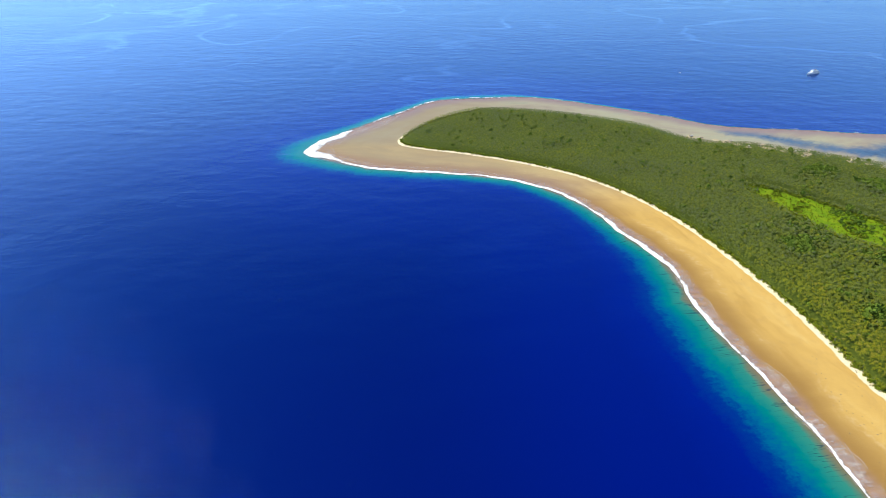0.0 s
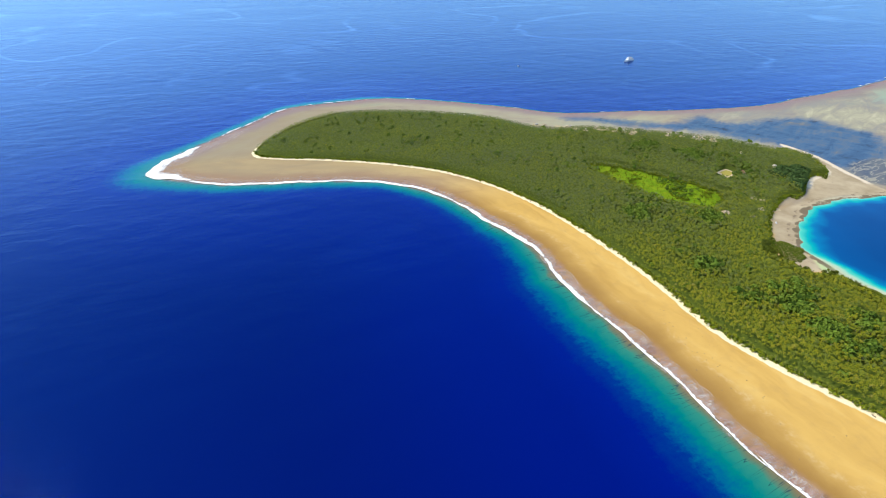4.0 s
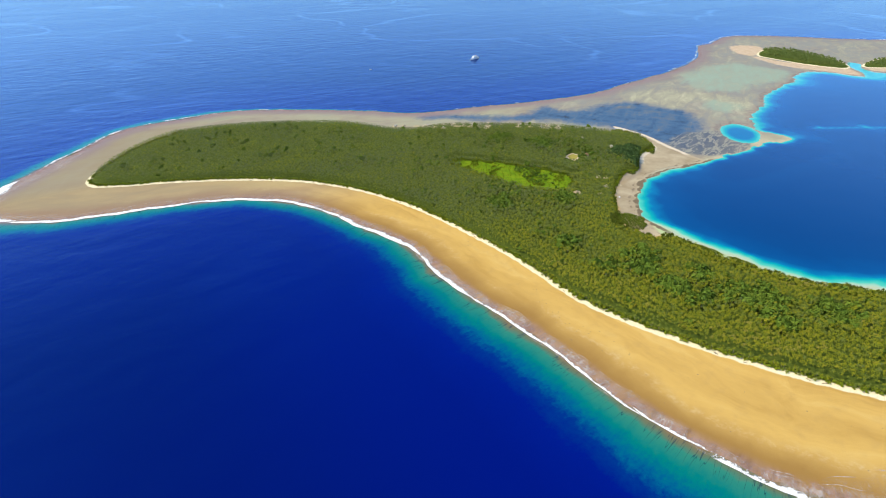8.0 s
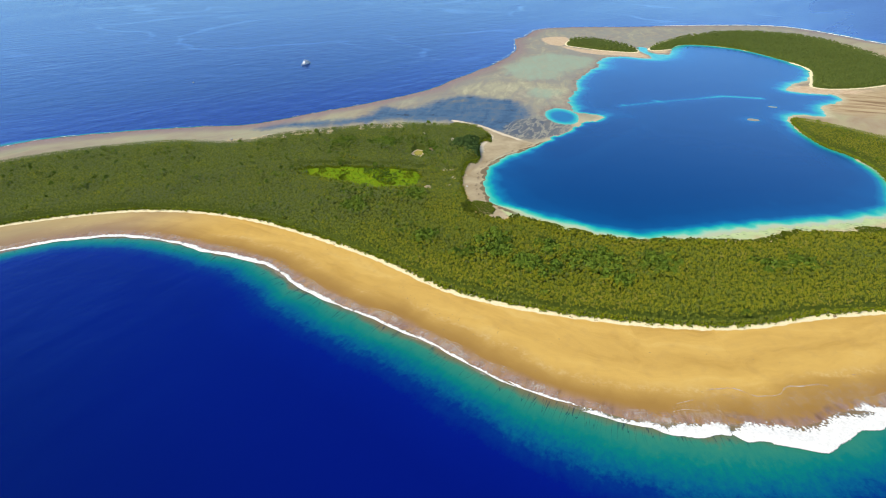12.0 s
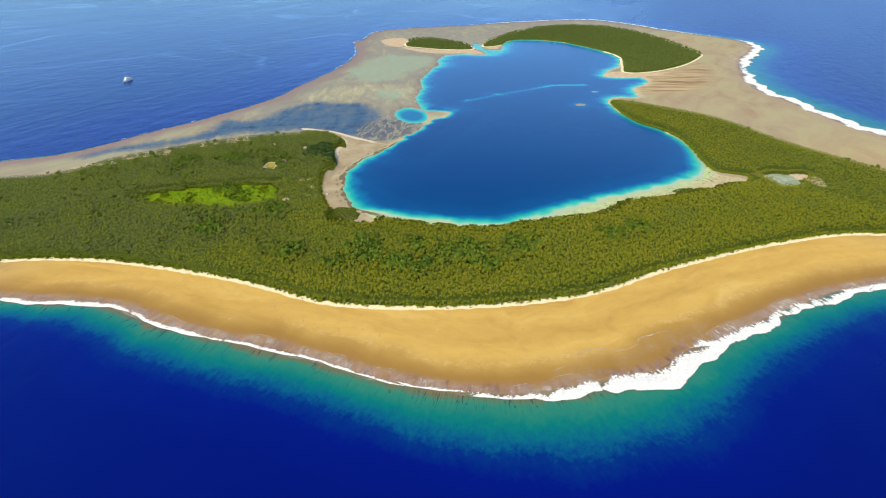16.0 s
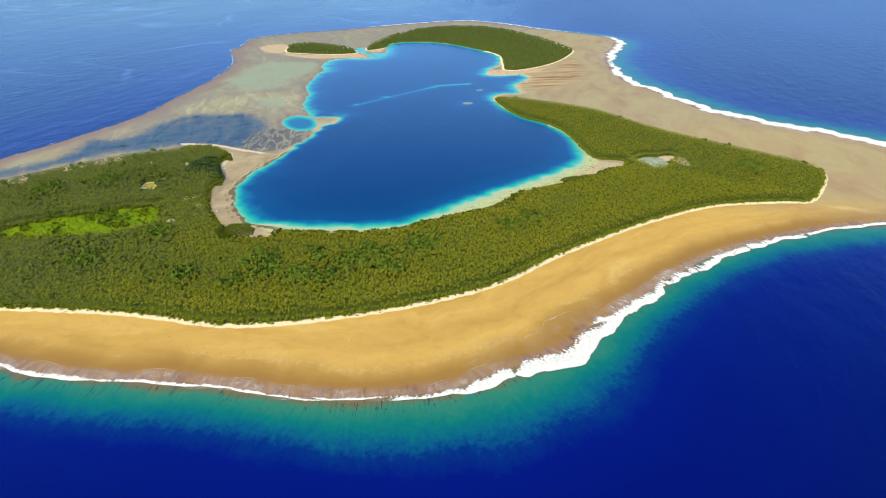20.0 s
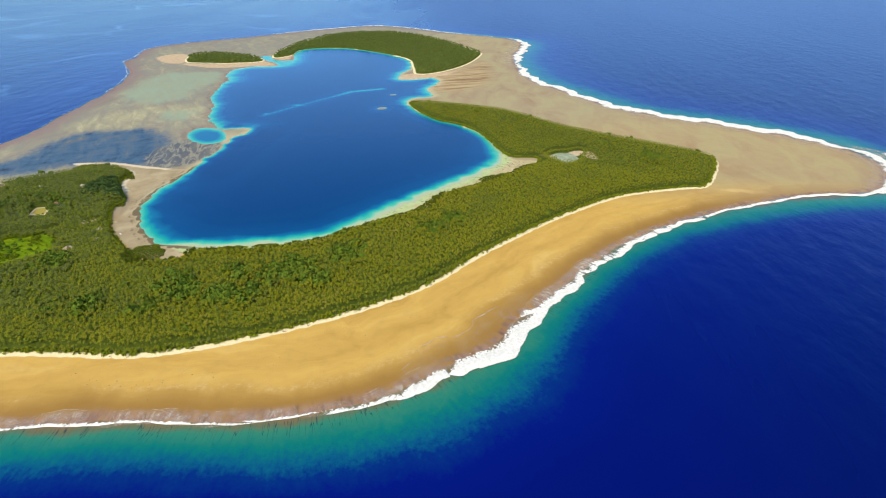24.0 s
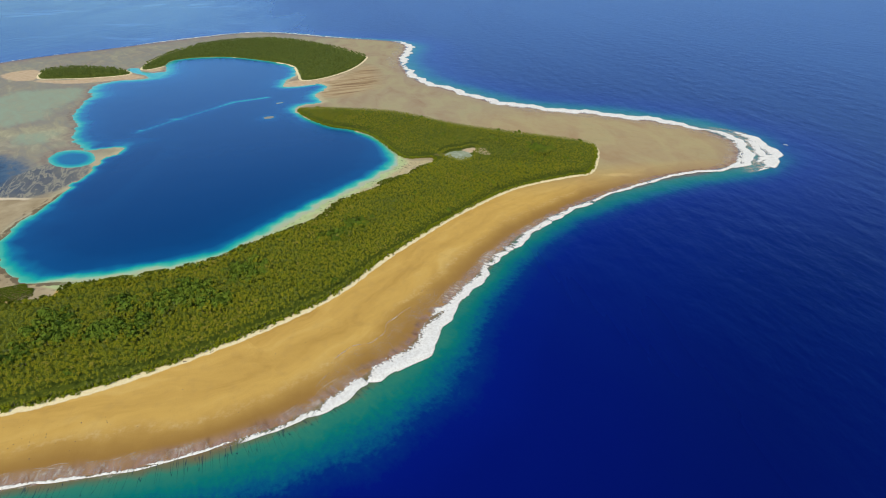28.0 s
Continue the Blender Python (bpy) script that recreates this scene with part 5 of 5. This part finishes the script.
def ship(m):
    s = thing("expedition_ship", m, "small white passenger ship at anchor on blue sea", "ship")
    part("hull", hull(bmesh.new(), 46, 9.5, -2.0, 3.6, 2.4), WHITE, s)
    for name, row, mat in (("lower_deck", (-3, 0, 3.6, 30, 8.6, 2.6), WHITE), ("middle_deck", (-3.5, 0, 6.3, 25, 7.8, 2.5), WHITE),
                           ("bridge", (4.5, 0, 8.9, 7, 7.6, 2.6), WHITE), ("sun_deck", (-7, 0, 8.9, 13, 6.6, 0.5), WHITE)):
        bm = bmesh.new()
        box(bm, *row, 0.25)
        deck = part(name, bm, mat, s)
        if name != "sun_deck":
            for side in (-1, 1):
                for k in range(max(2, int(row[3] / 3.0))):
                    bm = bmesh.new()
                    box(bm, row[0] - row[3] / 2 + 1.8 + k * 2.9, side * row[4] / 2, row[2] + 0.9, 1.7, 0.1, 0.9)
                    part("window", bm, GLASS, deck)
    bm = bmesh.new()
    bmesh.ops.create_cone(bm, segments=12, radius1=1.5, radius2=1.2, depth=4.0, cap_ends=True, matrix=Matrix.Translation((-6, 0, 11.2)) @ Matrix.Diagonal((1.3, 0.8, 1, 1)))
    part("funnel", bm, BUFF, s)
    for x, h in ((4.0, 16.5), (17.5, 10.5)):
        bm = bmesh.new()
        bmesh.ops.create_cone(bm, segments=8, radius1=0.28, radius2=0.12, depth=h - 5, cap_ends=True, matrix=Matrix.Translation((x, 0, 5 + (h - 5) / 2)))
        bmesh.ops.create_cone(bm, segments=6, radius1=0.1, radius2=0.1, depth=3, cap_ends=True, matrix=Matrix.Translation((x, 0, h - 2)) @ pose(0, 0, 0, 90))
        part("mast", bm, WHITE, s)
    bm = bmesh.new()
    box(bm, 0.5, 0, 0.15, 45.2, 9.0, 0.5)
    part("boot_stripe", bm, NAVY, s)
    for y in (-3.9, 3.9):
        bm = bmesh.new()
        box(bm, -9, y, 6.6, 5, 1.4, 1.2, 0.35)
        part("lifeboat", bm, BUFF, s)


ship(pose(1108, 1658, 0, 0, 0, 204))


def launch(m, long, label):
    b = thing("motor_boat", m, label, "boat")
    part("hull", hull(bmesh.new(), long, long * 0.32, -0.3, 0.9, 0.5), WHITE, b)
    bm = bmesh.new()
    box(bm, 0.2, 0, 0.9, long * 0.28, long * 0.2, 1.0, 0.12)
    cabin = part("cabin", bm, WHITE, b)
    bm = bmesh.new()
    box(bm, 0.2 + long * 0.14, 0, 1.25, 0.08, long * 0.16, 0.5)
    part("windscreen", bm, GLASS, cabin)
    bm = bmesh.new()
    box(bm, -long * 0.5, 0, 0.2, 0.5, 0.5, 1.0, 0.1)
    part("outboard_motor", bm, DARK, b)


launch(pose(1052, -861, 0, 0, 0, 215), 9.5, "white motor boat riding off the surf at the reef point")
launch(pose(718, 1682, 0, 0, 0, 160), 5.0, "small white tender lying on open blue sea")
launch(pose(667, 554, 0.55, 0, 4, 70), 4.6, "small white skiff drawn up on the lagoon sand")


# ---------------------------------------------------------------- stranded wood and coral blocks on the reef flat
def log(x, y, long, turn):
    m = pose(x, y, land_at(x, y) + 0.25, 0, 0, turn)
    t = thing("driftwood_log", m, "dark weathered driftwood log on the white beach", "driftwood", "driftwood along the beach")
    bm = bmesh.new()
    bmesh.ops.create_cone(bm, segments=8, radius1=0.34, radius2=0.2, depth=long, cap_ends=True, matrix=pose(0, 0, 0, 0, 90, 0))
    part("stem", bm, WOODWORK, t)
    for k in range(3):
        bm = bmesh.new()
        bmesh.ops.create_cone(bm, segments=6, radius1=0.14, radius2=0.05, depth=1.8, cap_ends=True, matrix=pose(-long / 2 + 0.8 + k * long * 0.3, 0.5 * (-1) ** k, 0.5, 40 * (-1) ** (k + 1), 25, 0))
        part("branch", bm, WOODWORK, t)


CORAL = plain_material("grey_coral_rock", (0.20, 0.16, 0.11), 0.95, 0.25, 1.5)


def block(x, y, size):
    t = bmesh.new()
    bmesh.ops.create_icosphere(t, subdivisions=2, radius=size)
    for v in t.verts:
        v.co *= 0.75 + 0.5 * noise.noise(v.co * 1.3 / size + Vector((x, y, 0)))
        v.co.z = max(v.co.z * 0.7, -0.3 * size)
    ob = part("coral_boulder", t, CORAL)
    ob.matrix_world = pose(x, y, 0.45 + 0.2 * size, 0, 0, x)
    tagged(ob, "rough grey-brown coral boulder lying on the sand flat", "rock", "boulders on the reef flat")


HEAD = plain_material("pale_brown_coral", (0.36, 0.315, 0.22), 0.95, 0.2, 0.25)


def reef_knoll(x, y, long, wide, turn):
    """A low ragged mound of coral that just breaks the lagoon's surface."""
    bm = bmesh.new()
    rings = []
    for q, z in ((0.0, 0.34), (0.35, 0.32), (0.7, 0.22), (1.0, -0.25), (1.25, -1.6)):
        ring = []
        for k in range(24):
            a = k * math.pi / 12
            e = 1 + 0.22 * noise.noise(Vector((math.cos(a) * 1.6 + x, math.sin(a) * 1.6, q)))
            ring.append(bm.verts.new((math.cos(a) * q * e * long / 2, math.sin(a) * q * e * wide / 2, z + 0.08 * noise.noise(Vector((a * 2, q * 5, y)))))) if q else None
        rings.append(ring)
    mid = bm.verts.new((0, 0, 0.34))
    for k in range(24):
        bm.faces.new((mid, rings[1][k], rings[1][(k + 1) % 24]))
        for a, b in zip(rings[1:], rings[2:]):
            bm.faces.new((a[k], b[k], b[(k + 1) % 24], a[(k + 1) % 24]))
    ob = part("reef_knoll", bm, HEAD)
    ob.matrix_world = pose(x, y, 0, 0, 0, turn)
    tagged(ob, "pale brown coral knoll awash in the blue lagoon", "coral reef", "coral knolls in the lagoon")


for row in ((1425, 306, 34, 24, -60), (1578, 303, 26, 14, -60)):
    reef_knoll(*row)

beach_at = wood_line[:5 * 20]
for k in range(26):
    j = int(rng.integers(3, len(beach_at) - 3))
    a, b = beach_at[j], beach_at[j + 1]
    d = (b - a) / np.hypot(*(b - a))
    o = np.array([d[1], -d[0]])
    if signed(wood_line, (a + o * 5)[None])[0][0] > 0:
        o = -o
    q = a + o * rng.uniform(1.5, 5.0)
    log(float(q[0]), float(q[1]), float(rng.uniform(3, 6)), float(math.degrees(math.atan2(d[1], d[0])) + rng.uniform(-40, 40)))
count = 0
while count < 55:
    x, y = (float(rng.uniform(330, 900)), float(rng.uniform(-250, 700))) if count < 22 else (float(rng.normal(372, 12)), float(rng.normal(335, 38)))
    pt = np.array([[x, y]])
    if wood_depth(pt)[0] < -14 and signed(reef_line, pt)[0][0] > 24 and signed(lagoon_line, pt)[0][0] < -30:
        block(x, y, float(rng.uniform(0.25, 0.65)))
        count += 1
